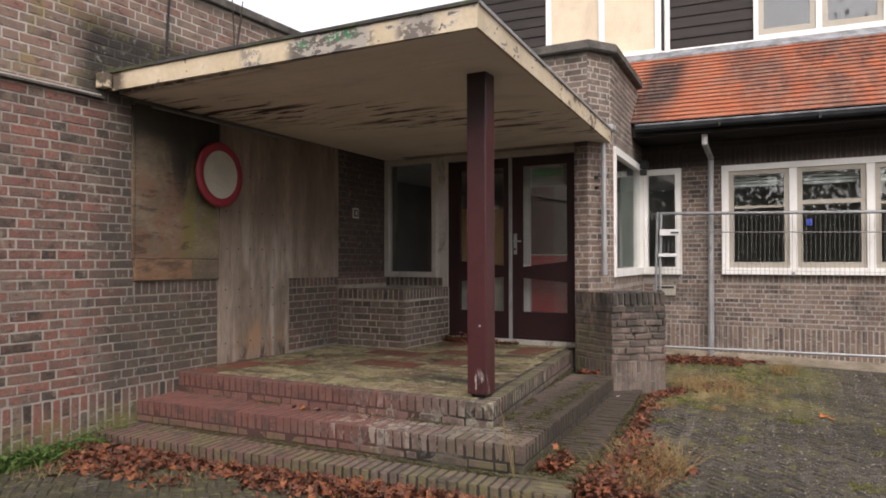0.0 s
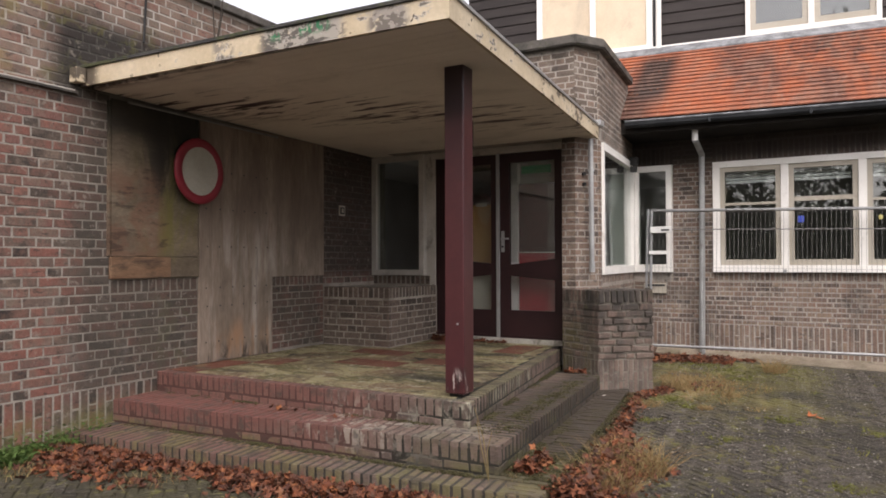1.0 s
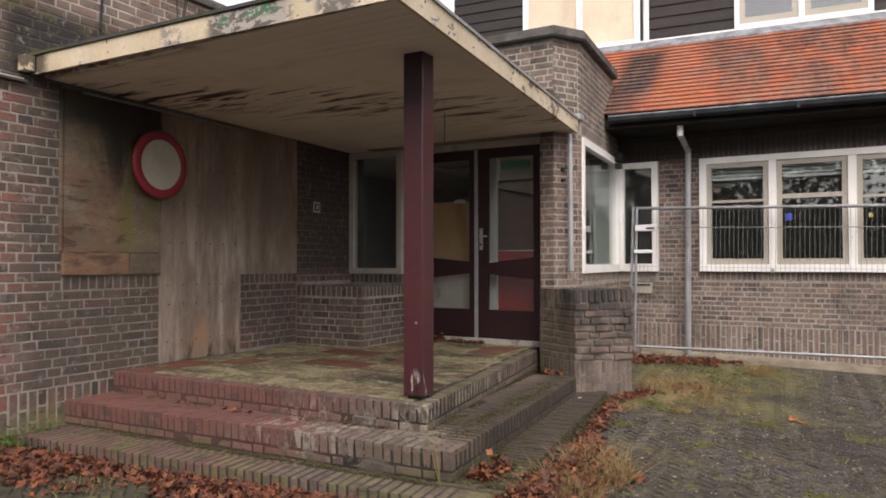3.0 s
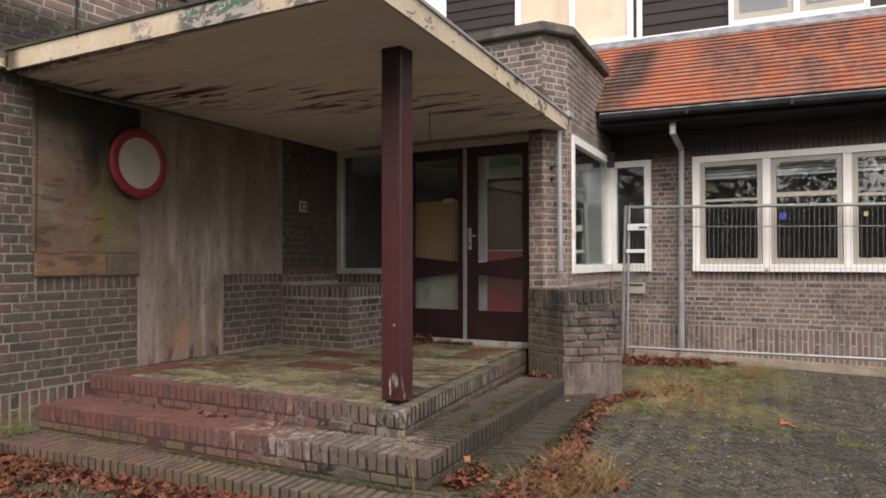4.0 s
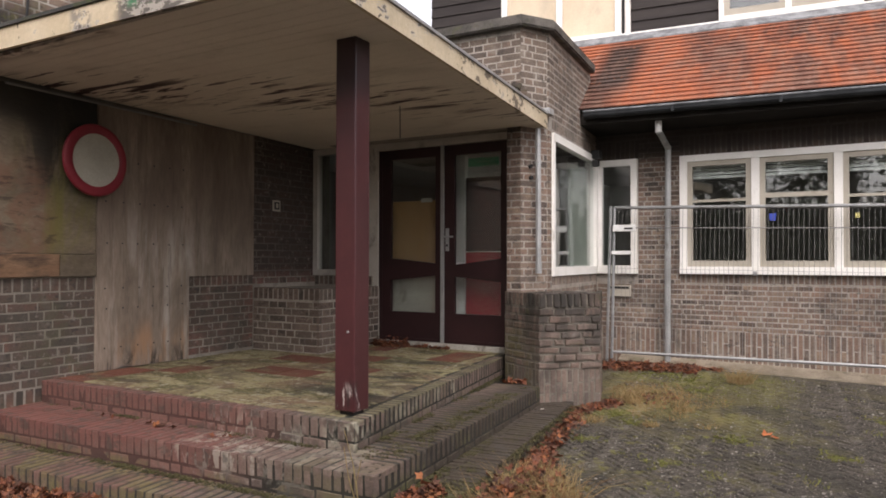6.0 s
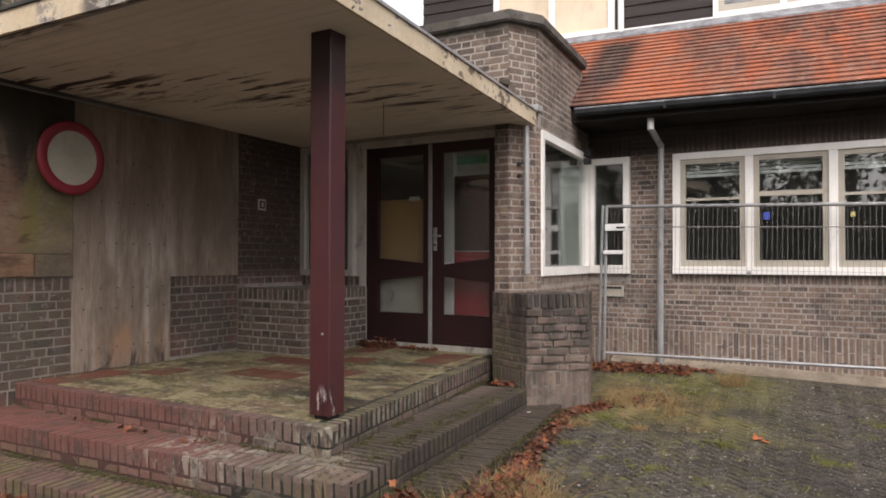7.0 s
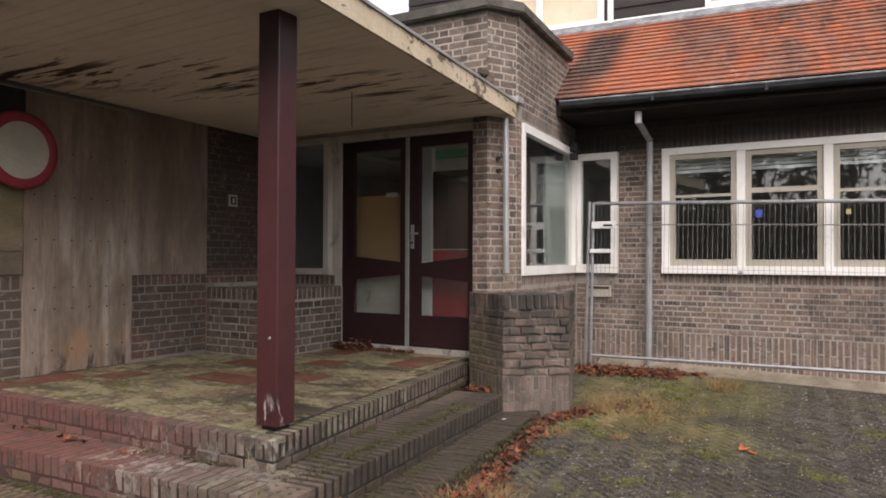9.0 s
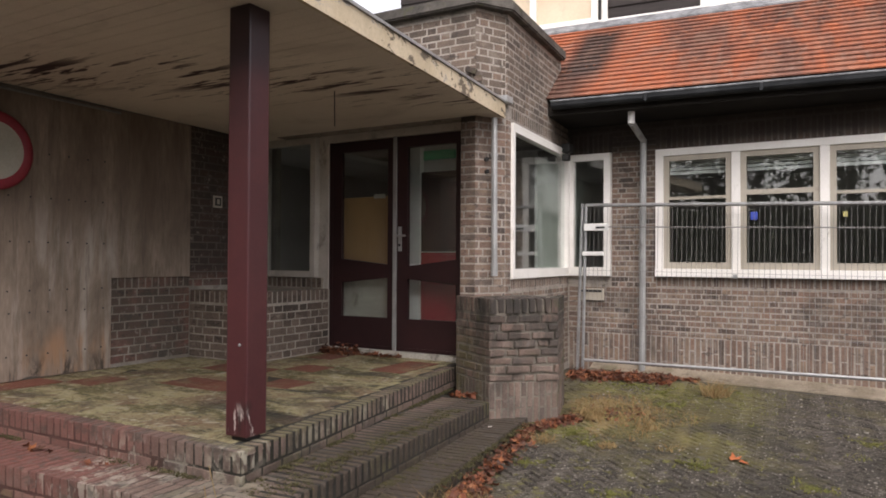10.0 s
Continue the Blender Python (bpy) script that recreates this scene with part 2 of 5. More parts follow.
LEFT_STAINS_SHADE = [
    ((0.22, 0.17, 0.07), 3.2, 0.47, 0.60, 0.6, (1, 1, 1), (None, None, -1.65, -0.95, 2.72, 3.8, 0.12)),
    ((0.024, 0.022, 0.019), 2.2, 0.24, 0.44, 0.95, (1, 1, 0.8), (None, None, -1.12, 0.25, 2.62, 3.26, 0.13)),
    ((0.10, 0.095, 0.03), 5.0, 0.52, 0.62, 0.6, (1, 1, 1), (None, None, -1.2, 0.2, 2.7, 3.3, 0.15)),
    ((0.27, 0.25, 0.22), 4.0, 0.52, 0.66, 0.5, (1, 1, 0.6), (None, None, -1.05, 0.3, 0.15, 1.5, 0.2)),
    ((0.13, 0.135, 0.035), 3.0, 0.40, 0.60, 0.75, (1, 1, 1), (None, None, None, 0.3, -1, 0.22, 0.12)),
    ((0.13, 0.13, 0.055), 4.0, 0.50, 0.62, 0.65, (1, 1, 1), (None, None, -0.35, 0.3, 0.35, 1.1, 0.15)),
    # Shade below the canopy, painted into the bricks.
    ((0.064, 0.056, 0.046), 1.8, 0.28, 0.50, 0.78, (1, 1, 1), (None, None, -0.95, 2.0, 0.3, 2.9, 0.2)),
    # Inner porch end above 1.2 m, almost covered in a darker tone.
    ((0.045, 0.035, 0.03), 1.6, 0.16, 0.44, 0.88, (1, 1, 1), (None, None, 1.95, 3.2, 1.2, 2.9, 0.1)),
    ((0.045, 0.038, 0.034), 11.0, 0.56, 0.66, 0.7, (1, 1, 2.0), None),
    ((0.28, 0.245, 0.205), 16.0, 0.56, 0.70, 0.55, (1, 1, 1), None)]
LEFT_TONES = [(0.045, 0.037, 0.032), (0.168, 0.096, 0.074), (0.213, 0.092, 0.071), (0.168, 0.121, 0.094), (0.241, 0.11, 0.084), (0.125, 0.094, 0.075), (0.199, 0.103, 0.079), (0.067, 0.054, 0.045), (0.185, 0.137, 0.106), (0.185, 0.09, 0.074), (0.146, 0.103, 0.083)]
PLINTH_TONES = [(0.091, 0.071, 0.057), (0.135, 0.104, 0.082), (0.111, 0.085, 0.068), (0.165, 0.124, 0.098), (0.126, 0.089, 0.071), (0.063, 0.052, 0.044)]
FRONT_STAINS_SHADE = [
    (SOOT, 1.7, 0.48, 0.66, 0.45, (1, 1, 1), None),
    ((0.27, 0.235, 0.20), 6.0, 0.52, 0.68, 0.45, (1, 1, 1), None),
    ((0.05, 0.042, 0.037), 12.0, 0.57, 0.66, 0.65, (1, 1, 2.0), None),
    # Soot and the eaves' shade, painted together across the wall's top.
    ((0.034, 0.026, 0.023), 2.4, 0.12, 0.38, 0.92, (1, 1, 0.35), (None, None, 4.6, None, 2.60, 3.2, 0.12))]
FRONT_TONES = [(0.072, 0.058, 0.05), (0.165, 0.114, 0.088), (0.205, 0.136, 0.103), (0.15, 0.112, 0.089), (0.245, 0.175, 0.128), (0.11, 0.088, 0.074), (0.215, 0.14, 0.105), (0.18, 0.143, 0.113)]
OLD_STAINS = [
    (SOOT, 3.2, 0.46, 0.62, 0.45, (1, 1, 1), None),
    (SOOT, 6.0, 0.42, 0.58, 0.7, (1, 1, 0.3), (None, None, None, None, 0.6, None, 0.3)),
    (SOOT, 4.0, 0.34, 0.52, 0.8, (1, 1, 0.5), (0.2, None, None, None, 0.88, None, 0.07)),
    ((0.10, 0.095, 0.035), 3.0, 0.36, 0.56, 0.6, (1, 1, 1), (None, 0.25, None, None, None, 0.75, 0.1)),
    (MOSS, 2.4, 0.55, 0.70, 0.55, (1, 1, 1), None),
    ((0.24, 0.22, 0.19), 8.0, 0.58, 0.70, 0.4, (1, 1, 1), None)]
OLD_TONES = [(0.086, 0.069, 0.059), (0.14, 0.101, 0.081), (0.176, 0.122, 0.097), (0.108, 0.085, 0.071), (0.194, 0.14, 0.113), (0.14, 0.11, 0.092)]
STEP_STAINS = [
    ((0.172, 0.058, 0.046), 1.3, 0.20, 0.40, 0.88, (1, 1, 1), (None, -0.45, None, -0.1, 0.12, None, 0.3)),
    ((0.11, 0.066, 0.054), 6.0, 0.50, 0.62, 0.5, (1, 1, 1), (None, -0.3, None, 0.0, 0.12, None, 0.3)),
    ((0.14, 0.13, 0.05), 3.5, 0.42, 0.60, 0.65, (1, 1, 1), (None, None, None, None, -1, 0.13, 0.03)),
    ((0.060, 0.050, 0.032), 2.6, 0.30, 0.46, 0.9, (1, 1, 1), (0.45, None, -0.5, None, -1, 0.16, 0.05)),
    ((0.105, 0.105, 0.036), 3.6, 0.46, 0.60, 0.8, (1, 1, 1), (0.45, None, -0.3, None, -1, 0.16, 0.06)),
    ((0.10, 0.095, 0.045), 3.0, 0.48, 0.64, 0.45, (1, 1, 1), (0.0, None, None, None, None, None, 0.2)),
    ((0.38, 0.35, 0.29), 9.0, 0.49, 0.58, 0.8, (1, 1, 0.5), (-0.85, -0.12, None, 0.1, 0.17, 0.33, 0.16)),
    ((0.38, 0.36, 0.28), 7.0, 0.42, 0.54, 0.75, (1, 1, 0.6), (0.02, 0.40, None, 0.10, 0.28, None, 0.06)),
    ((0.30, 0.28, 0.21), 8.0, 0.45, 0.58, 0.7, (1, 1, 0.4), (-0.1, 0.4, 0.0, 1.5, 0.31, 0.425, 0.05)),
    ((0.125, 0.113, 0.060), 4.0, 0.36, 0.54, 0.75, (1, 1, 1), (-0.2, None, -0.1, None, 0.418, None, 0.012)),
    ((0.046, 0.035, 0.026), 4.0, 0.18, 0.40, 0.93, (1, 1, 1), (0.12, None, 0.02, None, -1, 0.33, 0.12)),
    ((0.085, 0.080, 0.036), 4.5, 0.52, 0.66, 0.6, (1, 1, 1), (0.05, None, -0.2, None, 0.14, 0.36, 0.05)),
    ((0.055, 0.047, 0.039), 8.0, 0.50, 0.64, 0.7, (1, 1, 1), None),
    ((0.16, 0.125, 0.10), 20.0, 0.56, 0.66, 0.35, (1, 1, 1), None)]
STEP_TONES = [(0.085, 0.063, 0.053), (0.145, 0.102, 0.082), (0.11, 0.080, 0.066), (0.165, 0.115, 0.092), (0.095, 0.075, 0.063)]


def pair(name, tones, stains, bump=0.5):
    return (surface(name, tones, "object", 9.0, bump=bump, layers=stains), surface(name + "_joined", tones, "island", 9.0, bump=bump, layers=stains))


PALE_TOP = (None, None, None, None, 2.70, None, 0.10)
BRICK_LEFT = pair("weathered_red_brick", LEFT_TONES, [((0.25, 0.195, 0.15), 3.0, 0.28, 0.60, 0.6, (1, 1, 1), PALE_TOP)] + LEFT_STAINS_SHADE)
BRICK_FRONT = pair("grey_brown_brick", FRONT_TONES, FRONT_STAINS_SHADE)
BRICK_BLOCK = pair("olive_brown_brick", [(0.085, 0.068, 0.055), (0.135, 0.104, 0.081), (0.165, 0.124, 0.096), (0.115, 0.091, 0.072), (0.19, 0.135, 0.102), (0.075, 0.060, 0.050)], FRONT_STAINS_SHADE[:3])
BRICK_PLINTH = pair("porch_plinth_brick", PLINTH_TONES, [LEFT_STAINS_SHADE[-1], LEFT_STAINS_SHADE[-2], (SOOT, 3.0, 0.5, 0.66, 0.5, (1, 1, 1), None)])
MORTAR_PIER = surface("mortar_pier", [(0.125, 0.110, 0.088), (0.20, 0.178, 0.146)], bump=0.6, layers=OLD_STAINS[:2])
BRICK_OLD = pair("mossy_old_brick", OLD_TONES, OLD_STAINS, 0.8)
BRICK_STEP = pair("painted_step_brick", STEP_TONES, STEP_STAINS, 0.7)
# Last layer: the same canopy shade painted into the mortar.
MORTAR_LEFT = surface("mortar_left", [(0.26, 0.23, 0.195), (0.35, 0.315, 0.272)], bump=0.5, layers=[((0.44, 0.40, 0.35), 3.0, 0.24, 0.52, 0.8, (1, 1, 1), PALE_TOP)] + LEFT_STAINS_SHADE[:6] + LEFT_STAINS_SHADE[7:8] + [((0.13, 0.115, 0.098), 3.5, 0.46, 0.64, 0.55, (1, 1, 1), None), ((0.15, 0.134, 0.108), 1.8, 0.26, 0.48, 0.7, (1, 1, 1), (None, None, -0.85, 2.1, 0.3, 2.9, 0.25))])
MORTAR = surface("mortar", [(0.27, 0.237, 0.203), (0.36, 0.322, 0.28)], bump=0.5, layers=FRONT_STAINS_SHADE)
MORTAR_PLINTH = surface("plinth_mortar", [(0.26, 0.232, 0.195), (0.35, 0.315, 0.268)], bump=0.5, layers=[((0.10, 0.088, 0.072), 4.0, 0.48, 0.64, 0.5, (1, 1, 1), None)])
MORTAR_DARK = surface("mortar_dark", [(0.030, 0.027, 0.022), (0.065, 0.057, 0.045)], bump=0.6, layers=OLD_STAINS[:2])
MORTAR_STEP = surface("step_mortar", [(0.014, 0.013, 0.010), (0.032, 0.029, 0.020)], bump=0.6, layers=OLD_STAINS[:2] + [((0.12, 0.050, 0.041), 1.3, 0.16, 0.36, 0.85, (1, 1, 1), (None, -0.3, None, -0.1, 0.12, None, 0.3)), ((0.27, 0.245, 0.20), 8.0, 0.48, 0.60, 0.7, (1, 1, 1), (-0.9, 0.2, None, 0.1, 0.15, 0.42, 0.15))])
WHITE = surface("white_window_paint", [(0.73, 0.71, 0.66), (0.83, 0.81, 0.77)], speck=0.25, scale=2, rough=0.5, bump=0.1, layers=[((0.33, 0.30, 0.25), 7.0, 0.60, 0.75, 0.6, (1, 1, 0.5), None)])
DINGY = surface("dingy_grey_paint", [(0.43, 0.40, 0.355), (0.53, 0.50, 0.45)], speck=0.4, scale=3, rough=0.6, bump=0.1, layers=[((0.13, 0.11, 0.09), 6.0, 0.55, 0.7, 0.6, (1, 1, 0.4), None)])
BEIGE = surface("beige_casement_paint", [(0.34, 0.31, 0.25), (0.42, 0.385, 0.32)], speck=0.3, scale=2, rough=0.5, bump=0.1, layers=[((0.2, 0.17, 0.13), 8.0, 0.62, 0.75, 0.5, (1, 1, 0.5), None)])
CREAM = surface("peeling_cream_paint", [(0.50, 0.41, 0.275), (0.60, 0.51, 0.37)], speck=0.5, scale=2.5, rough=0.6, bump=0.35, bump_scale=30, layers=[
    ((0.30, 0.25, 0.18), 3.0, 0.5, 0.75, 0.4, (1, 1, 0.3), None),
    ((0.34, 0.31, 0.27), 7.0, 0.36, 0.40, 0.95, (1, 1, 1.6), (-0.88, -0.26, None, -0.5, None, None, 0.04)),
    ((0.10, 0.088, 0.075), 11.0, 0.49, 0.52, 0.95, (1, 1, 1.8), (-0.90, -0.24, None, -0.5, None, None, 0.05)),
    ((0.30, 0.27, 0.235), 6.0, 0.44, 0.47, 0.95, (1, 1, 1.6), (-0.06, 0.20, None, -0.5, None, None, 0.04)),
    ((0.14, 0.12, 0.10), 9.0, 0.50, 0.53, 0.95, (1, 1, 1.8), (-0.06, 0.20, None, -0.5, None, None, 0.04)),
    ((0.25, 0.22, 0.18), 8.0, 0.46, 0.49, 0.95, (1, 1, 1.6), (-1.32, -1.14, None, -0.5, None, None, 0.03)),
    ((0.40, 0.37, 0.33), 5.0, 0.60, 0.615, 0.95, (1, 1, 1.8), None),
    ((0.13, 0.11, 0.09), 5.0, 0.625, 0.64, 0.95, (1, 1, 1.8), None),
    ((0.045, 0.035, 0.028), 10.0, 0.65, 0.665, 0.95, (1, 1, 1.2), None),
    ((0.10, 0.08, 0.06), 7.0, 0.55, 0.57, 0.9, (1, 0.8, 1.5), (0.1, None, 0.9, None, None, None, 0.1)),
    # Left end: dark rot, with the dark gap by the block painted in.
    ((0.07, 0.055, 0.042), 9.0, 0.40, 0.47, 0.9, (1, 1, 1.4), (None, -2.52, None, -0.5, None, None, 0.06)),
    ((0.02, 0.17, 0.07), 24.0, 0.52, 0.56, 0.95, (1, 1, 0.8), (-0.82, -0.36, None, -0.6, 2.775, None, 0.03))])
SOFFIT = surface("flaking_soffit_paint", [(0.68, 0.61, 0.525), (0.75, 0.685, 0.595)], speck=0.45, scale=1.2, rough=0.75, bump=0.15, bump_scale=110, layers=[
    ((0.24, 0.19, 0.145), 1.1, 0.5, 0.75, 0.3, (1, 2, 1), None),
    ((0.27, 0.19, 0.145), 1.5, 0.525, 0.55, 0.7, (0.75, 5.5, 1), (None, None, 1.35, 2.20, None, None, 0.22, 0.7)),
    ((0.042, 0.022, 0.024), 1.5, 0.555, 0.57, 0.97, (0.75, 5.5, 1), (None, None, 1.35, 2.20, None, None, 0.22, 0.7)),
    ((0.055, 0.032, 0.030), 2.6, 0.60, 0.612, 0.92, (0.7, 7.0, 1), (None, None, 1.1, 2.6, None, None, 0.3, 0.7)),
    ((0.048, 0.030, 0.028), 2.2, 0.47, 0.50, 0.9, (0.7, 5.0, 1), (None, -1.7, None, 0.55, None, None, 0.25, 0.7)),
    ((0.11, 0.07, 0.045), 3.0, 0.44, 0.54, 0.85, (0.8, 4.0, 1), (None, -1.1, None, -0.74, None, None, 0.07))])
FELT = surface("roofing_felt", [(0.03, 0.03, 0.03), (0.07, 0.068, 0.062)], rough=0.9, bump=0.5, bump_scale=90, layers=[(MOSS, 5, 0.5, 0.65, 0.6, (1, 1, 1), None)])
POST_PAINT = surface("oxblood_post_paint", [(0.050, 0.015, 0.017), (0.068, 0.020, 0.021)], speck=0.4, scale=3, rough=0.36, bump=0.08, bump_scale=40, spec=0.5, layers=[
    ((0.42, 0.36, 0.33), 15.0, 0.575, 0.62, 0.9, (1, 1, 0.30), (None, None, None, None, 0.44, 0.60, 0.05)),
    ((0.020, 0.013, 0.012), 9.0, 0.54, 0.62, 0.7, (1, 1, 0.5), (None, None, None, None, 0.40, 0.62, 0.08)),
    # Post turns darker and purplish above about 2.36 m.
    ((0.016, 0.009, 0.012), 3.0, 0.22, 0.48, 0.75, (1, 1, 0.4), (None, None, None, None, 2.36, None, 0.10)),
    ((0.25, 0.18, 0.16), 7.0, 0.72, 0.76, 0.7, (1, 1, 1), None)])
DOOR_PAINT = surface("dark_door_paint", [(0.022, 0.009, 0.010), (0.034, 0.013, 0.014)], speck=0.3, scale=2, rough=0.42, bump=0.06, spec=0.4)
TILE_ROOF = pair("orange_plain_tile", [(0.33, 0.098, 0.046), (0.37, 0.115, 0.052), (0.30, 0.10, 0.055), (0.35, 0.125, 0.066)], [
    ((0.10, 0.062, 0.052), 0.9, 0.42, 0.62, 0.75, (1.6, 0.5, 0.5), (0.8, None, None, None, None, None, 0.3)),
    ((0.055, 0.043, 0.040), 1.1, 0.48, 0.64, 0.85, (1.5, 0.5, 0.5), (1.2, None, None, None, 3.55, None, 0.3)),
    ((0.042, 0.034, 0.030), 1.6, 0.14, 0.34, 0.92, (1, 1, 1), (0.02, 0.52, None, None, 3.40, 4.20, 0.14)),
    ((0.070, 0.050, 0.043), 1.6, 0.14, 0.36, 0.8, (1, 1, 1), (-0.2, 0.42, None, None, 2.9, 3.6, 0.2)),
    ((0.44, 0.17, 0.085), 9.0, 0.58, 0.68, 0.6, (1, 1, 1), None),
    ((0.32, 0.22, 0.17), 5.0, 0.56, 0.70, 0.35, (2, 0.6, 0.6), None),
    ((0.24, 0.145, 0.105), 3.0, 0.44, 0.66, 0.4, (1.5, 0.6, 0.6), None)])
GUTTER = surface("dark_zinc_gutter", [(0.022, 0.024, 0.026), (0.042, 0.045, 0.048)], speck=0.4, rough=0.8, metal=0.0, spec=0.15, bump=0.1)
EAVES = surface("dark_eaves_board", [(0.014, 0.012, 0.011), (0.024, 0.021, 0.018)], rough=0.9, spec=0.15, bump=0.2)
ZINC = surface("weathered_zinc", [(0.29, 0.295, 0.29), (0.39, 0.395, 0.39)], speck=0.5, scale=4, rough=0.5, metal=0.35, bump=0.1, layers=[((0.13, 0.12, 0.11), 6, 0.55, 0.7, 0.6, (1, 1, 0.3), None)])
LEAD = surface("grey_lead", [(0.13, 0.135, 0.14), (0.30, 0.31, 0.32)], speck=0.9, scale=6, rough=0.6, metal=0.2, bump=0.8, bump_scale=14, deep=0.03)
GALV = surface("galvanised_steel", [(0.28, 0.285, 0.285), (0.38, 0.385, 0.385)], speck=0.5, scale=9, rough=0.42, metal=0.6, bump=0.05)
WIRE = surface("dull_fence_wire", [(0.17, 0.165, 0.16), (0.23, 0.225, 0.22)], speck=0.5, scale=9, rough=0.6, metal=0.2, spec=0.3, bump=0)
BOARDING = surface("black_weatherboard", [(0.018, 0.013, 0.012), (0.032, 0.025, 0.022)], scale=3, stretch=(0.3, 1, 4), rough=0.7, bump=0.35, bump_scale=30)
CONCRETE = surface("mossy_concrete", [(0.075, 0.068, 0.06), (0.135, 0.122, 0.105)], scale=4, bump=0.5, layers=[(SOOT, 3, 0.45, 0.62, 0.7, (1, 1, 1), None), (MOSS, 5, 0.58, 0.7, 0.5, (1, 1, 1), None)])
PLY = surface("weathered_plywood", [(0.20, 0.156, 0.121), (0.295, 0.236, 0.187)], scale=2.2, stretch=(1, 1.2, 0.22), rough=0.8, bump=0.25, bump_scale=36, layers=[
    ((0.42, 0.375, 0.325), 3.4, 0.47, 0.64, 0.75, (1, 1.6, 0.16), (None, None, None, 1.3, 0.4, 1.75, 0.25)),
    ((0.33, 0.185, 0.10), 4.2, 0.40, 0.62, 0.75, (1, 1.6, 0.35), (None, None, 0.45, 1.3, 0.3, 0.78, 0.13)),
    ((0.035, 0.028, 0.022), 5.0, 0.47, 0.57, 0.9, (1, 1.4, 0.4), (None, None, None, None, 0.3, 0.56, 0.08)),
    ((0.11, 0.085, 0.062), 2.0, 0.46, 0.64, 0.5, (1, 1.2, 0.5), None),
    ((0.10, 0.078, 0.058), 11.0, 0.54, 0.62, 0.4, (1, 1.8, 0.16), None),
    # Browner tone, with the canopy's shadow painted into the upper sheets.
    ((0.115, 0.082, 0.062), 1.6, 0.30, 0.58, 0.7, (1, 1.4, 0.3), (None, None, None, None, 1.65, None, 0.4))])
PLY_OLD = surface("rotting_plywood", [(0.10, 0.078, 0.055), (0.185, 0.145, 0.10)], scale=2.6, stretch=(1, 0.7, 1.6), rough=0.85, bump=0.4, bump_scale=30, layers=[
    ((0.13, 0.115, 0.03), 2.4, 0.38, 0.58, 0.85, (1, 1.4, 0.4), (None, None, -0.35, 0.25, 1.4, 2.7, 0.16)),
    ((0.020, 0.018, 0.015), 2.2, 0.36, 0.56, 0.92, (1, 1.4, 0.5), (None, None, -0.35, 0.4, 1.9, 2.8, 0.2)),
    # Black mould and the canopy's shadow, both painted along the board's top.
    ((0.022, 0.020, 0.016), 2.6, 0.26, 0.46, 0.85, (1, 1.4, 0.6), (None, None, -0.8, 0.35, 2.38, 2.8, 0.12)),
    ((0.15, 0.078, 0.050), 3.4, 0.40, 0.58, 0.7, (1, 0.9, 1.3), (None, None, -0.7, -0.15, 1.35, 2.1, 0.12)),
    ((0.035, 0.024, 0.018), 9.0, 0.54, 0.64, 0.6, (1, 0.5, 1.8), (None, None, -0.7, -0.05, 1.3, 2.3, 0.1))])
PLANK = surface("rusty_brown_plank", [(0.14, 0.075, 0.042), (0.21, 0.13, 0.078)], scale=4, stretch=(1, 0.4, 2), bump=0.3, layers=[((0.045, 0.03, 0.022), 3, 0.45, 0.6, 0.85, (1, 0.6, 1.5), None)])
SIGN_RED = surface("faded_red_paint", [(0.19, 0.018, 0.028), (0.24, 0.026, 0.038)], speck=0.4, rough=0.45, bump=0.05, layers=[((0.09, 0.02, 0.02), 5, 0.6, 0.75, 0.6, (1, 1, 1), None)])
SIGN_WHITE = surface("dirty_sign_white", [(0.33, 0.315, 0.26), (0.42, 0.40, 0.34)], speck=0.4, rough=0.5, bump=0.05, layers=[((0.2, 0.18, 0.13), 4, 0.55, 0.75, 0.5, (1, 1, 0.4), None)])
TILE_STAINS = [
    ((0.33, 0.295, 0.16), 2.2, 0.44, 0.56, 0.78, (1, 1, 1), None), ((0.090, 0.078, 0.027), 2.3, 0.49, 0.58, 0.85, (0.7, 1.3, 1), None),
    ((0.34, 0.31, 0.21), 24.0, 0.54, 0.62, 0.7, (1, 1, 1), None), ((0.045, 0.038, 0.025), 32.0, 0.54, 0.62, 0.75, (1, 1, 1), None),
    (SOOT, 2.2, 0.50, 0.62, 0.8, (0.5, 1.4, 1), (-0.9, None, None, None, None, None, 0.3)), ((0.40, 0.37, 0.28), 7.0, 0.56, 0.66, 0.7, (1, 1, 1), None),
    ((0.075, 0.05, 0.035), 1.8, 0.54, 0.66, 0.75, (1, 1, 1), None)]
TILE_MOSSY = surface("mossy_paving_tile", [(0.165, 0.124, 0.070), (0.255, 0.207, 0.115), (0.175, 0.112, 0.068), (0.215, 0.178, 0.090)], "object", 6, bump=1.0, bump_scale=70, deep=0.02, layers=TILE_STAINS)
TILE_RED = surface("red_paving_tile", [(0.125, 0.044, 0.028), (0.155, 0.058, 0.036)], "object", 6, bump=0.8, bump_scale=70, layers=[((0.16, 0.128, 0.068), 3.2, 0.54, 0.66, 0.6, (1, 1, 1), None), (SOOT, 3.0, 0.55, 0.7, 0.5, (1, 1, 1), None), ((0.25, 0.2, 0.13), 28.0, 0.58, 0.66, 0.6, (1, 1, 1), None)])
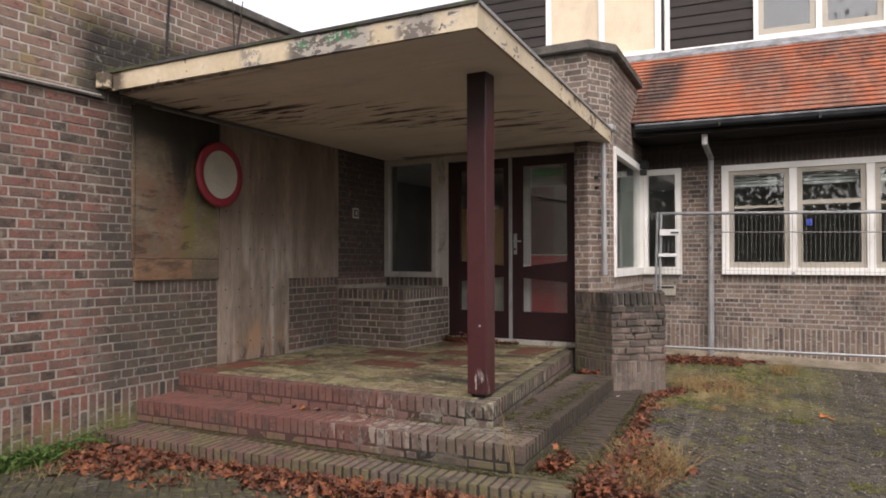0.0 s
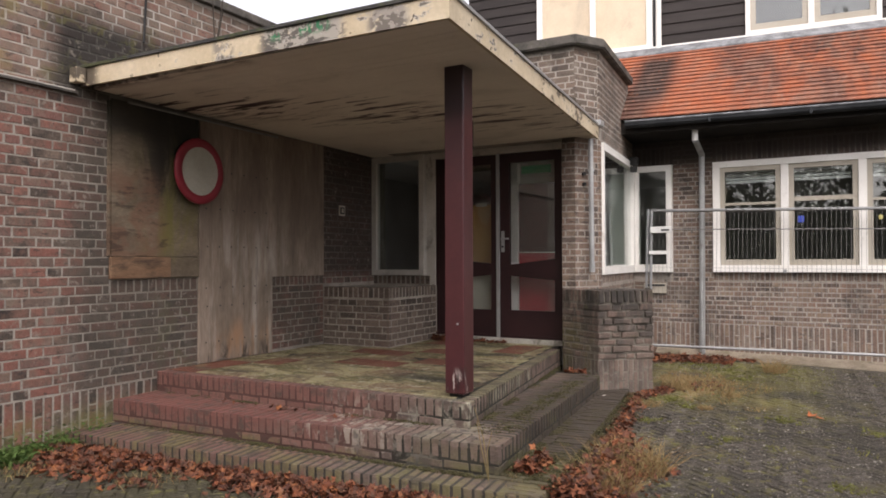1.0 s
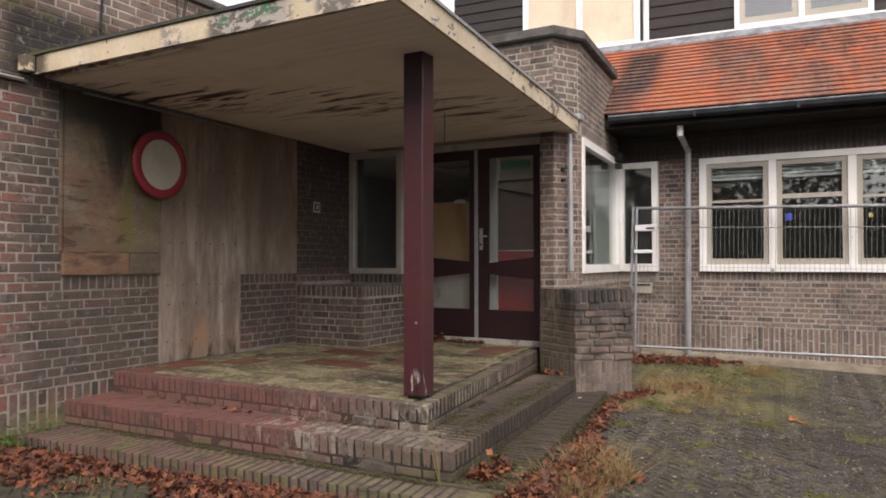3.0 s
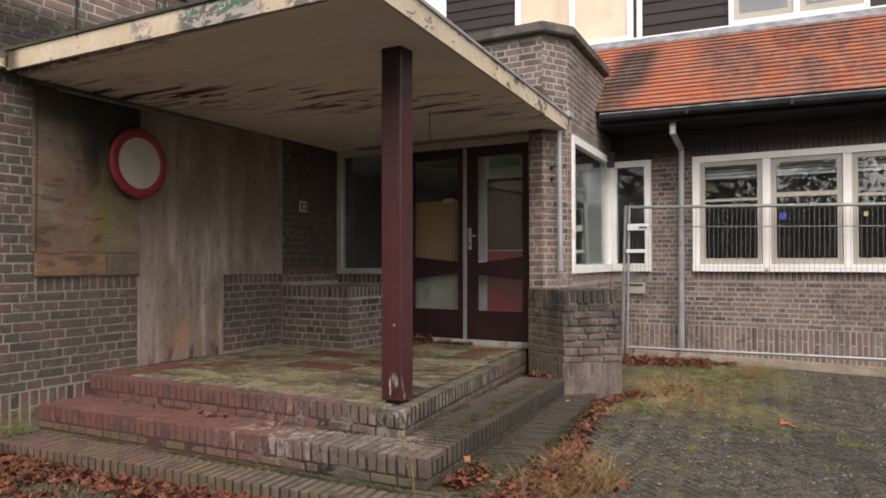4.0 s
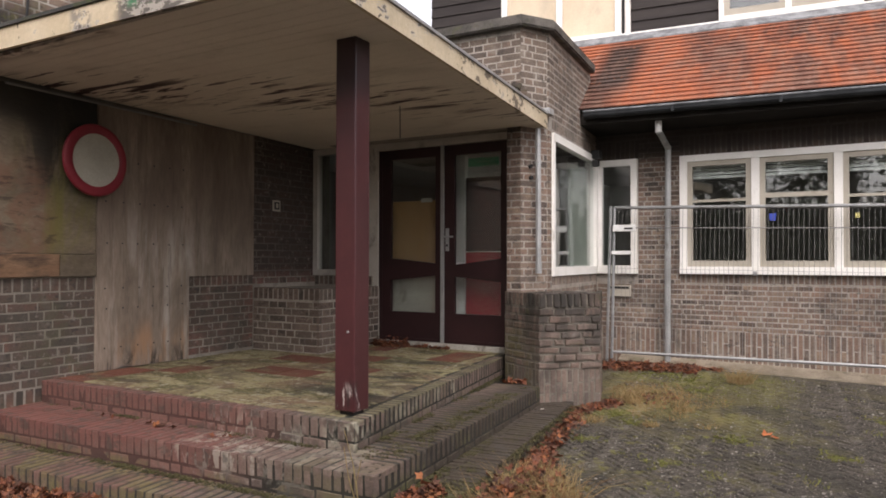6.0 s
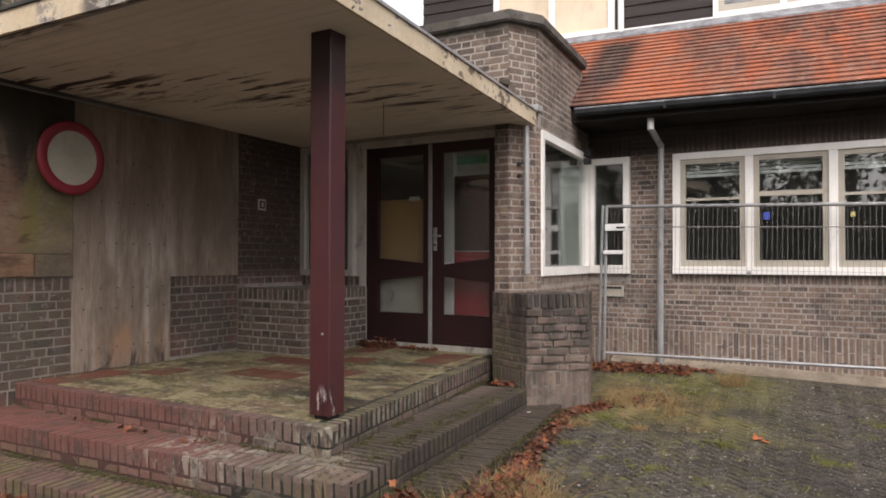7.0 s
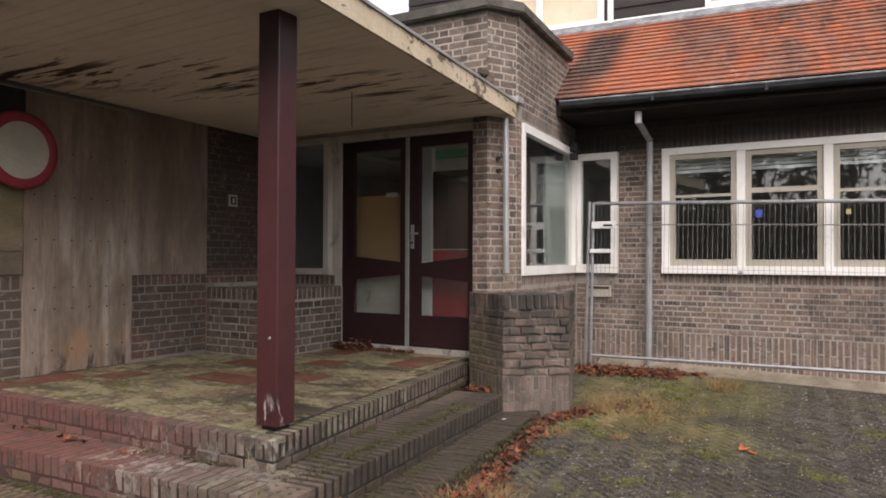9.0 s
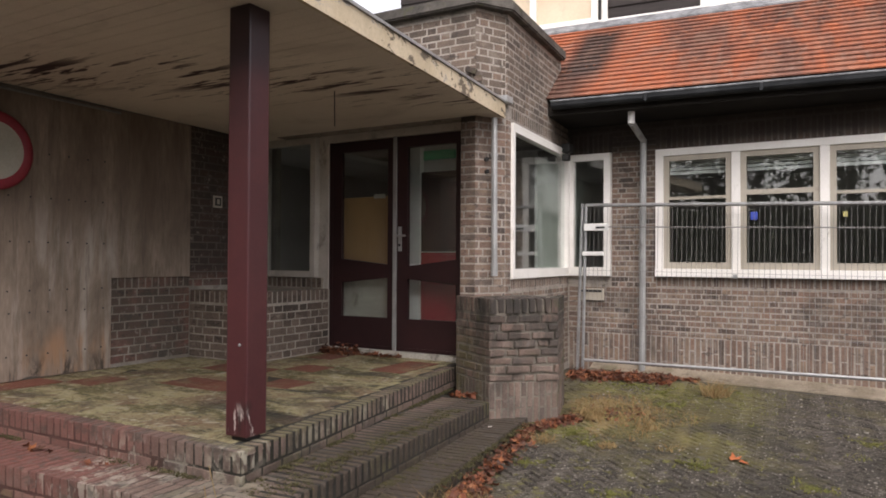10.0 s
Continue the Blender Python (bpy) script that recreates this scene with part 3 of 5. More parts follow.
PAVING_STAINS = [
    ((0.018, 0.016, 0.013), 30.0, 0.54, 0.60, 0.8, (1, 1, 1), None),
    ((0.25, 0.225, 0.185), 60.0, 0.57, 0.62, 0.8, (1, 1, 1), None),
    ((0.098, 0.088, 0.038), 2.2, 0.50, 0.64, 0.5, (1, 1, 1), None),
    ((0.150, 0.135, 0.044), 1.7, 0.36, 0.54, 0.85, (1, 1, 1), (0.5, 2.1, 2.4, 4.9, None, None, 0.4)),
    ((0.22, 0.165, 0.08), 3.6, 0.46, 0.58, 0.8, (1, 1, 1), (0.6, 1.7, 2.4, 3.9, None, None, 0.35)),
    ((0.060, 0.054, 0.030), 2.2, 0.30, 0.50, 0.85, (1, 1, 1), (-4, 1.2, -2.6, 1.2, None, None, 0.25)),
    ((0.15, 0.14, 0.045), 9.0, 0.54, 0.64, 0.7, (1, 1, 1), (-4, 2.4, -2.2, 4.9, None, None, 0.3)),
    ((0.17, 0.152, 0.122), 12.0, 0.57, 0.66, 0.55, (1, 1, 1), None),
    ((0.030, 0.027, 0.020), 0.9, 0.46, 0.62, 0.55, (1, 1, 1), None)]
GROUND = surface("mossy_sand_joint", [(0.030, 0.026, 0.020), (0.060, 0.052, 0.038)], scale=2.0, rough=0.95, bump=1.0, bump_scale=45, deep=0.03, layers=PAVING_STAINS[2:7])
PAVER = [surface("worn_clinker_paver" + tail, [(0.037, 0.031, 0.026), (0.069, 0.059, 0.047), (0.051, 0.043, 0.034), (0.088, 0.076, 0.062), (0.059, 0.049, 0.039)], kind, 8.0, rough=0.9, bump=1.0, bump_scale=50, deep=0.02, layers=PAVING_STAINS) for tail, kind in (("", "object"), ("_joined", "island"))]
SAND = surface("sandy_concrete", [(0.20, 0.165, 0.12), (0.30, 0.255, 0.195)], scale=5, bump=0.5, layers=[(MOSS, 4, 0.55, 0.7, 0.5, (1, 1, 1), None), ((0.08, 0.07, 0.055), 7, 0.55, 0.68, 0.6, (1, 1, 1), None)])
GLASS = clear_glass("window_glass", veil=0.010)
GLASS_PORCH = clear_glass("veiled_porch_glass", veil=0.02)
ROOM = surface("dim_room_plaster", [(0.34, 0.33, 0.31), (0.42, 0.41, 0.39)], scale=1.5, bump=0.05)
PALE = surface("pale_green_paint", [(0.30, 0.325, 0.29), (0.36, 0.385, 0.345)], speck=0.3, scale=1.5, rough=0.5, bump=0.05)
TAN = surface("tan_panel", [(0.58, 0.475, 0.34), (0.68, 0.57, 0.42)], speck=0.35, scale=1.6, rough=0.6, bump=0.06, layers=[((0.42, 0.36, 0.27), 2.5, 0.5, 0.7, 0.5, (1, 1, 0.5), None)])
OCHRE = surface("ochre_board", [(0.42, 0.235, 0.095), (0.50, 0.29, 0.12)], speck=0.3, scale=1.6, rough=0.6, bump=0.06)
RED_BOARD = surface("red_board", [(0.27, 0.010, 0.024), (0.32, 0.015, 0.03)], speck=0.3, scale=2, rough=0.5, bump=0.05)
PLASTIC = surface("white_plastic", [(0.60, 0.60, 0.58), (0.68, 0.68, 0.66)], speck=0.3, scale=4, rough=0.4, bump=0.03)
STONE = surface("pale_sill_stone", [(0.36, 0.34, 0.30), (0.46, 0.44, 0.39)], scale=5, bump=0.3, layers=[((0.12, 0.11, 0.09), 7, 0.52, 0.66, 0.7, (1, 1, 1), None)])
GREEN_SIGN = surface("green_sign", [(0.04, 0.36, 0.20), (0.06, 0.42, 0.24)], rough=0.4, bump=0.02)
BLACK = surface("black_rubber", [(0.012, 0.012, 0.012), (0.025, 0.024, 0.023)], rough=0.6, bump=0.1)
BLUE = surface("blue_sticker", [(0.05, 0.08, 0.42), (0.07, 0.11, 0.48)], rough=0.4, bump=0.0)
YELLOW = surface("yellow_sticker", [(0.5, 0.45, 0.15), (0.55, 0.5, 0.2)], rough=0.4, bump=0.0)
LEAF = surface("fallen_leaf", [(0.061, 0.023, 0.015), (0.115, 0.038, 0.020), (0.197, 0.064, 0.026), (0.082, 0.030, 0.018), (0.262, 0.094, 0.034), (0.139, 0.066, 0.037), (0.040, 0.021, 0.016), (0.164, 0.051, 0.023), (0.052, 0.026, 0.018), (0.10, 0.042, 0.024)], "island", 20, rough=0.7, bump=0.2)
LEAF_BRIGHT = surface("bright_orange_leaf", [(0.30, 0.085, 0.03), (0.38, 0.12, 0.04)], scale=20, rough=0.7, bump=0.2)
GRASS_DRY = surface("dry_grass", [(0.20, 0.135, 0.06), (0.28, 0.19, 0.085), (0.17, 0.14, 0.06), (0.24, 0.13, 0.055)], "island", 12, rough=0.8, bump=0)
GRASS_GREEN = surface("green_weed", [(0.035, 0.075, 0.015), (0.06, 0.11, 0.02), (0.085, 0.12, 0.03)], "island", 12, rough=0.7, bump=0)
MOSS_DARK = surface("dark_step_moss", [(0.036, 0.036, 0.015), (0.060, 0.058, 0.020), (0.085, 0.074, 0.030), (0.052, 0.040, 0.024)], "island", 12, rough=0.9, bump=0)
GRASS_YARD = surface("yellow_green_moss_grass", [(0.10, 0.105, 0.024), (0.15, 0.145, 0.035), (0.085, 0.10, 0.022), (0.19, 0.165, 0.055)], "island", 12, rough=0.8, bump=0)
BARK = surface("bark", [(0.04, 0.032, 0.025), (0.075, 0.06, 0.048)], scale=6, stretch=(1, 1, 0.25), bump=0.8, bump_scale=20)
FOLIAGE = surface("dark_foliage", [(0.025, 0.04, 0.014), (0.05, 0.07, 0.022), (0.075, 0.075, 0.03)], "island", 3, rough=0.7, bump=0)


# ---- ground ----
def ground_z(x, y):
    k = min(1.0, max(0.0, (y - 0.7 * max(0.0, x - 0.6)) / 4.6))
    return 0.13 * k * k * (3 - 2 * k)


def uneven(x, y):
    return noise.noise((x * 0.9, y * 0.9, 3)) * 0.007 if abs(x) < 7 and abs(y) < 7 else 0.0


def build_ground():
    xs = [-1500, -200, -40, -12] + [-6 + 0.25 * i for i in range(57)] + [14, 40, 200, 1500]
    ys = [-1500, -200, -40, -14] + [-8 + 0.25 * i for i in range(55)] + [12, 40, 200, 1500]
    bm = bmesh.new()
    rows = [[bm.verts.new((x, y, ground_z(x, y) - 0.009 + uneven(x, y))) for x in xs] for y in ys]
    for j in range(len(ys) - 1):
        for i in range(len(xs) - 1):
            bm.faces.new((rows[j][i], rows[j][i + 1], rows[j + 1][i + 1], rows[j + 1][i]))
    solo("ground", bm, GROUND, "dark worn brick-paved yard with grit and moss patches", "ground", kind="structure", smooth=True)


build_ground()

WALL_X = -2.72
FLOOR = 0.43


# ---- walls ----
def build_left_wall():
    bm = boxed(WALL_X - 0.32, WALL_X - 0.006, -7.0, 3.3, -0.3, 3.74)
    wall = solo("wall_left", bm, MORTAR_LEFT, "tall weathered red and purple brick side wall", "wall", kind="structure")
    part("coping", boxed(WALL_X - 0.36, WALL_X + 0.05, -7.05, 3.3, 3.74, 3.82, bevel=0.012), CONCRETE, wall, "dark weathered coping strip")
    part("flashing_ledge", boxed(WALL_X - 0.01, WALL_X + 0.035, -7.0, -0.93, 2.640, 2.660, bevel=0.005), CONCRETE, wall, "thin projecting weather ledge")
    part("ledge_paint", boxed(WALL_X - 0.01, WALL_X + 0.028, -7.0, -0.95, 2.662, 2.671, bevel=0.003), DINGY, wall, "worn pale strip on the ledge")
    y0 = -3.0
    m = face_pose((WALL_X, y0), (WALL_X, 3.1))
    u = lambda y: y - y0
    rows = soldiers(0, u(-0.10), 0.0, 0.372, 5, True, w=0.058)
    holes = [(u(-0.64), u(0.25), 1.085, 2.74), (u(0.25), u(1.19), 0, 2.74), (u(1.19), u(2.03), 1.085, 2.74), (u(1.19), u(3.08), 0, 0.43), (u(2.04), u(3.08), 0, 1.08)]
    laid = courses(0, u(3.08), 0.385, 3.735, 11, holes, size=BIG, longs=1, joint=0.0098)
    rim = max(z + h / 2 for a, z, l, h in laid if z < 1.085) + JOINT
    rows += soldiers(u(-0.63), u(0.24), rim, 1.215, 8, w=0.058) + soldiers(u(1.20), u(2.04), rim, 1.205, 9, w=0.058)
    rows += laid
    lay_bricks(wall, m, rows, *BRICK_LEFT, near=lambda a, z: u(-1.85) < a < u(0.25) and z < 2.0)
    # boarded opening
    board = thing("window_board", (WALL_X, -0.2, 1.22), "stained mossy plywood board closing a wall opening", "board")
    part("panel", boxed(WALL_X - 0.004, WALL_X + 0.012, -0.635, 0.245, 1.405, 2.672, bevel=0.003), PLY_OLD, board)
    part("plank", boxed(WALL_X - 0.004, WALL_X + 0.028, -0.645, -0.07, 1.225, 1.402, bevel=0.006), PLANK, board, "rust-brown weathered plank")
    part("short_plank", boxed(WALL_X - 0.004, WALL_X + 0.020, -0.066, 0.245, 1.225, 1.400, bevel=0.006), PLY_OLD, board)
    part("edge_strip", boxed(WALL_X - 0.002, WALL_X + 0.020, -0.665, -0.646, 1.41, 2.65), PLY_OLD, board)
    # plywood sheets over the side opening
    sheet = thing("plywood_hoarding", (WALL_X, 0.7, FLOOR), "grey weathered plywood sheets screwed over an opening", "hoarding")
    low = bmesh.new()
    edge = [(0.25, 0.44), (0.42, 0.435), (0.50, 0.46), (0.62, 0.437), (0.9, 0.44), (1.19, 0.43), (1.19, 2.672), (0.25, 2.672)]
    a = [low.verts.new((WALL_X - 0.004, y, z)) for y, z in edge]
    b = [low.verts.new((WALL_X + 0.022, y, z)) for y, z in edge]
    low.faces.new(a), low.faces.new(b)
    for i in range(len(edge)):
        low.faces.new((a[i], a[(i + 1) % len(edge)], b[(i + 1) % len(edge)], b[i]))
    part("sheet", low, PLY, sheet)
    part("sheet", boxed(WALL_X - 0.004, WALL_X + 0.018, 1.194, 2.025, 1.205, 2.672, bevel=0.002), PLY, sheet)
    screw = None
    for z in (0.62, 0.95, 1.12, 1.5, 1.85, 2.2):
        for i in range(6):
            y = 0.33 + i * 0.155 + 0.01 * math.sin(i * 5 + z * 9)
            if screw is None:
                screw = mesh_of("screw", beam(bmesh.new(), (0, 0, 0), (0.004, 0, 0), 0.007, 8), BLACK)
            ob = under(new("screw", screw), sheet)
            ob.matrix_basis = pose(WALL_X + 0.021, y, z + 0.008 * math.sin(i * 3.1))
    c = thing("conduit", (WALL_X, 0.2, 2.64), "thin pale conduit pipe under the canopy edge", "pipe")
    part("tube", beam(bmesh.new(), (WALL_X + 0.034, -0.5, 2.662), (WALL_X + 0.034, 1.25, 2.645), 0.011, 8), WIRE, c)


build_left_wall()


def build_plinth():
    bm = bmesh.new()
    prism(bm, [(WALL_X, 2.046), (-1.836, 2.046), (-1.836, 3.08), (WALL_X, 3.08)], 0.2, 1.068)
    low = solo("wall_plinth", bm, MORTAR_PLINTH, "low brick plinth with an upright brick rim", "wall", kind="structure")
    for p, q, s in (((WALL_X, 2.04), (-1.83, 2.04), 21), ((-1.83, 2.04), (-1.83, 3.06), 22)):
        L = span(p, q)
        lay_bricks(low, face_pose(p, q), courses(0, L, FLOOR + 0.01, 0.955, s, size=BIG, longs=1, joint=0.0098) + soldiers(0, L, 0.962, 1.075, s, w=0.058), *BRICK_PLINTH)
    top = face_pose((WALL_X, 2.04), (-1.83, 2.04)) @ pose(0, 0.10, 1.079, -90, 0, 0)
    lay_bricks(low, top, soldiers(0, 0.89, -0.05, 0.05, 23, w=0.058), *BRICK_PLINTH)


build_plinth()

CHAMFER = [(-0.04, 2.88), (0.12, 3.17)]


def side_x(y):
    return 0.14 - 0.071 * (y - 3.2)


def build_turret():
    bm = bmesh.new()
    prism(bm, [(-2.4, 2.886), (-0.043, 2.886), (0.114, 3.172), (side_x(3.18) - 0.006, 3.180), (side_x(4.9) - 0.006, 4.9), (-2.4, 4.9)], 2.66, 3.63)
    prism(bm, [(-0.19, 2.886), (-0.043, 2.886), (0.114, 3.172), (side_x(3.18) - 0.006, 3.180), (side_x(3.27) - 0.006, 3.27), (-0.19, 3.27)], -0.1, 2.66)
    prism(bm, [(side_x(3.27) - 0.006, 3.27), (side_x(5.22) - 0.006, 5.22), (side_x(5.22) - 0.2, 5.22), (side_x(3.27) - 0.25, 3.27)], -0.1, 1.20)
    t = solo("wall_turret", bm, MORTAR, "grey-brown brick corner block with a chamfered edge", "wall", kind="structure")
    cap = prism(bmesh.new(), [(-2.45, 2.80), (0.0, 2.80), (0.215, 3.13), (side_x(4.85) + 0.07, 4.85), (-2.45, 4.85)], 3.63, 3.735)
    bmesh.ops.bevel(cap, geom=cap.edges[:], offset=0.014, segments=2, affect="EDGES")
    part("coping", cap, CONCRETE, t, "dark mossy concrete coping")
    lay_bricks(t, face_pose((-1.2, 2.88), (-0.04, 2.88)), courses(0, 1.16, 2.86, 3.625, 31, size=MIDDLE, longs=1), *BRICK_BLOCK)
    lay_bricks(t, face_pose((-0.19, 2.88), (-0.04, 2.88)), courses(0, 0.15, 1.02, 2.672, 32, size=MIDDLE, longs=1), *BRICK_FRONT)
    corner = courses(0, span(*CHAMFER), 1.02, 3.625, 33, size=MIDDLE, longs=1)
    lay_bricks(t, face_pose(*CHAMFER), [r for r in corner if r[1] < 2.75], *BRICK_FRONT)
    lay_bricks(t, face_pose(*CHAMFER), [r for r in corner if r[1] >= 2.75], *BRICK_BLOCK)
    p, q = (side_x(3.17), 3.175), (side_x(5.2), 5.2)
    L = span(p, q)
    rows = courses(0, L, 2.80, 3.625, 34, size=MIDDLE, longs=1) + soldiers(0.1, L, 2.685, 2.79, 35) + courses(0, 0.09, 1.02, 2.66, 36, size=MIDDLE) + courses(0, L, 0.2, 1.10, 37) + soldiers(0.1, L, 1.11, 1.20, 38)
    lay_bricks(t, face_pose(p, q) @ Matrix.Translation((0, 0.0015, 0)), [r for r in rows if r[1] < 2.68], *BRICK_FRONT, wobble=0.0008, tilt=0.25)
    lay_bricks(t, face_pose(p, q) @ Matrix.Translation((0, 0.0015, 0)), [r for r in rows if 2.68 <= r[1] < 2.9 or r[1] >= 2.9 and r[0] < 1.75], *BRICK_BLOCK, wobble=0.0008, tilt=0.25)
    for x, y, z, w, turn in ((-0.075, 2.862, 3.065, 0.10, 18), (-0.02, 2.878, 2.985, 0.085, -12)):
        chunk = bmesh.new()
        edge = slab(chunk, pose(x, y, z, 12, turn, 25), w, 0.075, 0.052)
        bmesh.ops.bevel(chunk, geom=list({e for v in edge for e in v.link_edges}), offset=0.007, segments=2, affect="EDGES")
        solo("broken_brick", chunk, BRICK_OLD[0], "broken dark brick jutting out above the canopy", "brick", "broken bricks on the corner block")
    solo("flashing", boxed(0.055, 0.185, 3.06, 3.19, 2.80, 2.86, bevel=0.006), ZINC, "bent zinc flashing where canopy meets brick", "flashing")


build_turret()


def build_pier():
    P = [(-0.13, 2.70), (0.337, 2.402), (0.765, 2.806), (0.62, 3.35), (0.05, 3.35), (-0.13, 3.05)]
    inner = [(x + (0.3 - x) * 0.012, y + (2.9 - y) * 0.012) for x, y in P]
    w = solo("wall_pier", prism(bmesh.new(), inner, 0.0, 1.058), MORTAR_PIER, "short eroded brick pier with pointed front and mossy top", "wall", kind="structure")
    for i, (p, q) in enumerate(zip(P[:3], P[1:4])):
        L = span(p, q)
        rows = soldiers(0, L, 0.952, 1.07, 41 + i, w=0.05, gap=0.014) + courses(0, L, 0.405, 0.945, 44 + i, size=(0.0675, 0.188, 0.088, 0.053), longs=1 + i % 2, joint=0.013)
        rows += soldiers(0, L, 0.06, 0.395, 47 + i, True, w=0.044)
        eroded = [r for r in rows if r[1] > 0.4] if i == 1 else []
        lay_bricks(w, face_pose(p, q), [r for r in rows if r not in eroded], *BRICK_OLD, wobble=0.003, tilt=0.7, depth=0.05, sink=0.001)
        if eroded:
            lay_bricks(w, face_pose(p, q), eroded, *BRICK_OLD, wobble=0.012, tilt=3.2, depth=0.06, sink=-0.013, worn=0.010)
    turn = face_pose(P[0], P[2])

    def pier_top(r):
        for du in (-r[2] / 2, r[2] / 2):
            for dz in (-r[3] / 2, r[3] / 2):
                c = turn @ Vector((r[0] + du, r[1] + dz, 0))
                for a, b in zip(P, P[1:] + P[:1]):
                    if (b[0] - a[0]) * (c.y - a[1]) - (b[1] - a[1]) * (c.x - a[0]) < 0.012:
                        return False
        return True

    lay_bricks(w, face_pose(P[0], P[2]) @ pose(0, 0.0, 1.066, -90, 0, 0), [r for r in courses(0.05, 0.88, -0.26, 0.25, 55, size=MIDDLE) if pier_top(r)], *BRICK_OLD, wobble=0.004, sink=0.0)


build_pier()


def build_front_wall():
    y = 5.226
    bm = bmesh.new()
    box(bm, -0.4, 8.0, y, 5.5, -0.2, 1.205)
    box(bm, -0.4, 8.0, y, 5.5, 2.605, 3.1)
    box(bm, 0.50, 1.005, y, 5.5, 1.205, 2.605)
    box(bm, 4.32, 8.0, y, 5.5, 1.205, 2.605)
    w = solo("wall_front", bm, MORTAR, "grey-brown brick facade with upright brick bands", "wall", kind="structure")
    m = face_pose((0.0, 5.22), (8.0, 5.22))
    holes = [(0.0, 0.505, 1.1, 2.62), (1.0, 4.32, 1.075, 2.84), (-1, 0.51, 2.5, 2.84)]
    rows = soldiers(0, 7, 0.12, 0.55, 61, True) + soldiers(1.0, 4.32, 1.105, 1.205, 62) + soldiers(0.99, 4.33, 2.615, 2.83, 63) + soldiers(0.0, 0.52, 2.615, 2.83, 64)
    rows += courses(0, 7, 0.560, 2.93, 65, holes)
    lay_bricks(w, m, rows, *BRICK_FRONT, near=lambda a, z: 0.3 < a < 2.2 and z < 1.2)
    part("plinth_edge", prism(bmesh.new(), [(0.3, 5.06), (8.0, 4.96), (8.0, 5.226), (0.3, 5.226)], -0.2, lambda x, y: ground_z(x, y) + 0.018 + max(0.0, y - 5.0) * 0.35), SAND, w, "sandy concrete footing edge")
    solo("air_brick", boxed(0.13, 0.42, 5.19, 5.225, 0.925, 1.06, bevel=0.006), BEIGE, "pale stone block with a dark slot in brickwork", "vent")
    solo("vent_slot", boxed(0.16, 0.40, 5.182, 5.189, 1.02, 1.045), BLACK, "dark slot of a wall vent", "vent")


build_front_wall()


# ---- windows ----
def pane(parent, m, w, h, material=None):
    bm = bmesh.new()
    slab(bm, m @ Matrix.Translation((w / 2, 0, h / 2)), w, 0.006, h)
    ob = part("pane", bm, material or GLASS, parent)
    ob.visible_shadow = material is not None
    return ob


def build_front_window():
    win = thing("window_1", (2.66, 5.2, 1.21), "white painted timber window with beige casements", "window", kind="structure")
    x0, x1, z0, z1 = 1.005, 4.315, 1.21, 2.60
    fr = bmesh.new()
    box(fr, x0, x1, 5.165, 5.26, z1 - 0.075, z1, bevel=0.004)
    box(fr, x0, x1, 5.150, 5.26, z0, z0 + 0.085, bevel=0.004)
    for x in (x0, 1.783, 2.595, 3.405, x1 - 0.085):
        box(fr, x, x + 0.085, 5.167, 5.262, z0 + 0.085, z1 - 0.075, bevel=0.004)
    part("window_frame", fr, WHITE, win)
    part("catch_block", boxed(1.80, 1.84, 5.14, 5.165, 1.20, 1.245, bevel=0.003), ZINC, win)
    for i, (x, w) in enumerate(((1.09, 0.693), (1.868, 0.727), (2.68, 0.725), (3.49, 0.740))):
        h = z1 - z0 - 0.16
        m = Matrix.Translation((x, 5.21, z0 + 0.085))
        c = part("casement", ring_frame(bmesh.new(), m, w, h, 0.058, 0.045, 0.07), BEIGE, win, "beige casement frame")
        bar = bmesh.new()
        zb = 0.765 if i % 2 == 0 else 0.80
        t = 0.03 if i % 2 == 0 else 0.052
        slab(bar, m @ Matrix.Translation((w / 2, 0, zb)), w - 0.116, 0.04, t)
        under(part("glazing_bar", bar, BEIGE, win), c)
        under(pane(win, m @ Matrix.Translation((0.058, 0.004, 0.07)), w - 0.116, h - 0.128), c)
    # raised blinds inside
    for x in (1.13, 1.91, 2.72, 3.53):
        b = thing("roller_blind", (x, 5.33, 2.3), "raised white slatted blind behind the glass", "blind", "blinds behind the facade windows")
        for k in range(4):
            part("slat", boxed(x, x + 0.62, 5.32, 5.345, 2.33 + 0.042 * k, 2.33 + 0.042 * k + 0.032), PLASTIC, b)


build_front_window()


def build_corner_window():
    win = thing("window_2", (0.1, 4.6, 1.2), "white corner window wrapping an inner building corner", "window", kind="structure")
    p, q = (side_x(3.27), 3.27), (side_x(5.15), 5.15)
    m = face_pose(p, q) @ Matrix.Translation((0, 0.02, 1.205))
    L = span(p, q)
    part("window_frame", ring_frame(bmesh.new(), m, L, 1.42, 0.055, 0.08, 0.09), WHITE, win)
    pane(win, m @ Matrix.Translation((0.055, 0.0, 0.09)), L - 0.11, 1.275)
    head = bmesh.new()
    slab(head, m @ Matrix.Translation((L / 2, -0.012, 1.432)), L, 0.06, 0.024)
    part("head_board", head, WHITE, win)
    m2 = Matrix.Translation((0.0, 5.20, 1.205))
    part("window_frame", ring_frame(bmesh.new(), m2, 0.505, 1.40, 0.075, 0.08, 0.10), WHITE, win)
    pane(win, m2 @ Matrix.Translation((0.075, 0.0, 0.10)), 0.355, 1.225)
    post = bmesh.new()
    box(post, -0.035, 0.03, 5.12, 5.19, 1.30, 2.55, bevel=0.006)
    part("corner_post", post, WHITE, win)
    cam_box = thing("security_lamp", (0.06, 5.05, 2.62), "small dark lamp head on a bracket under the eaves", "lamp")
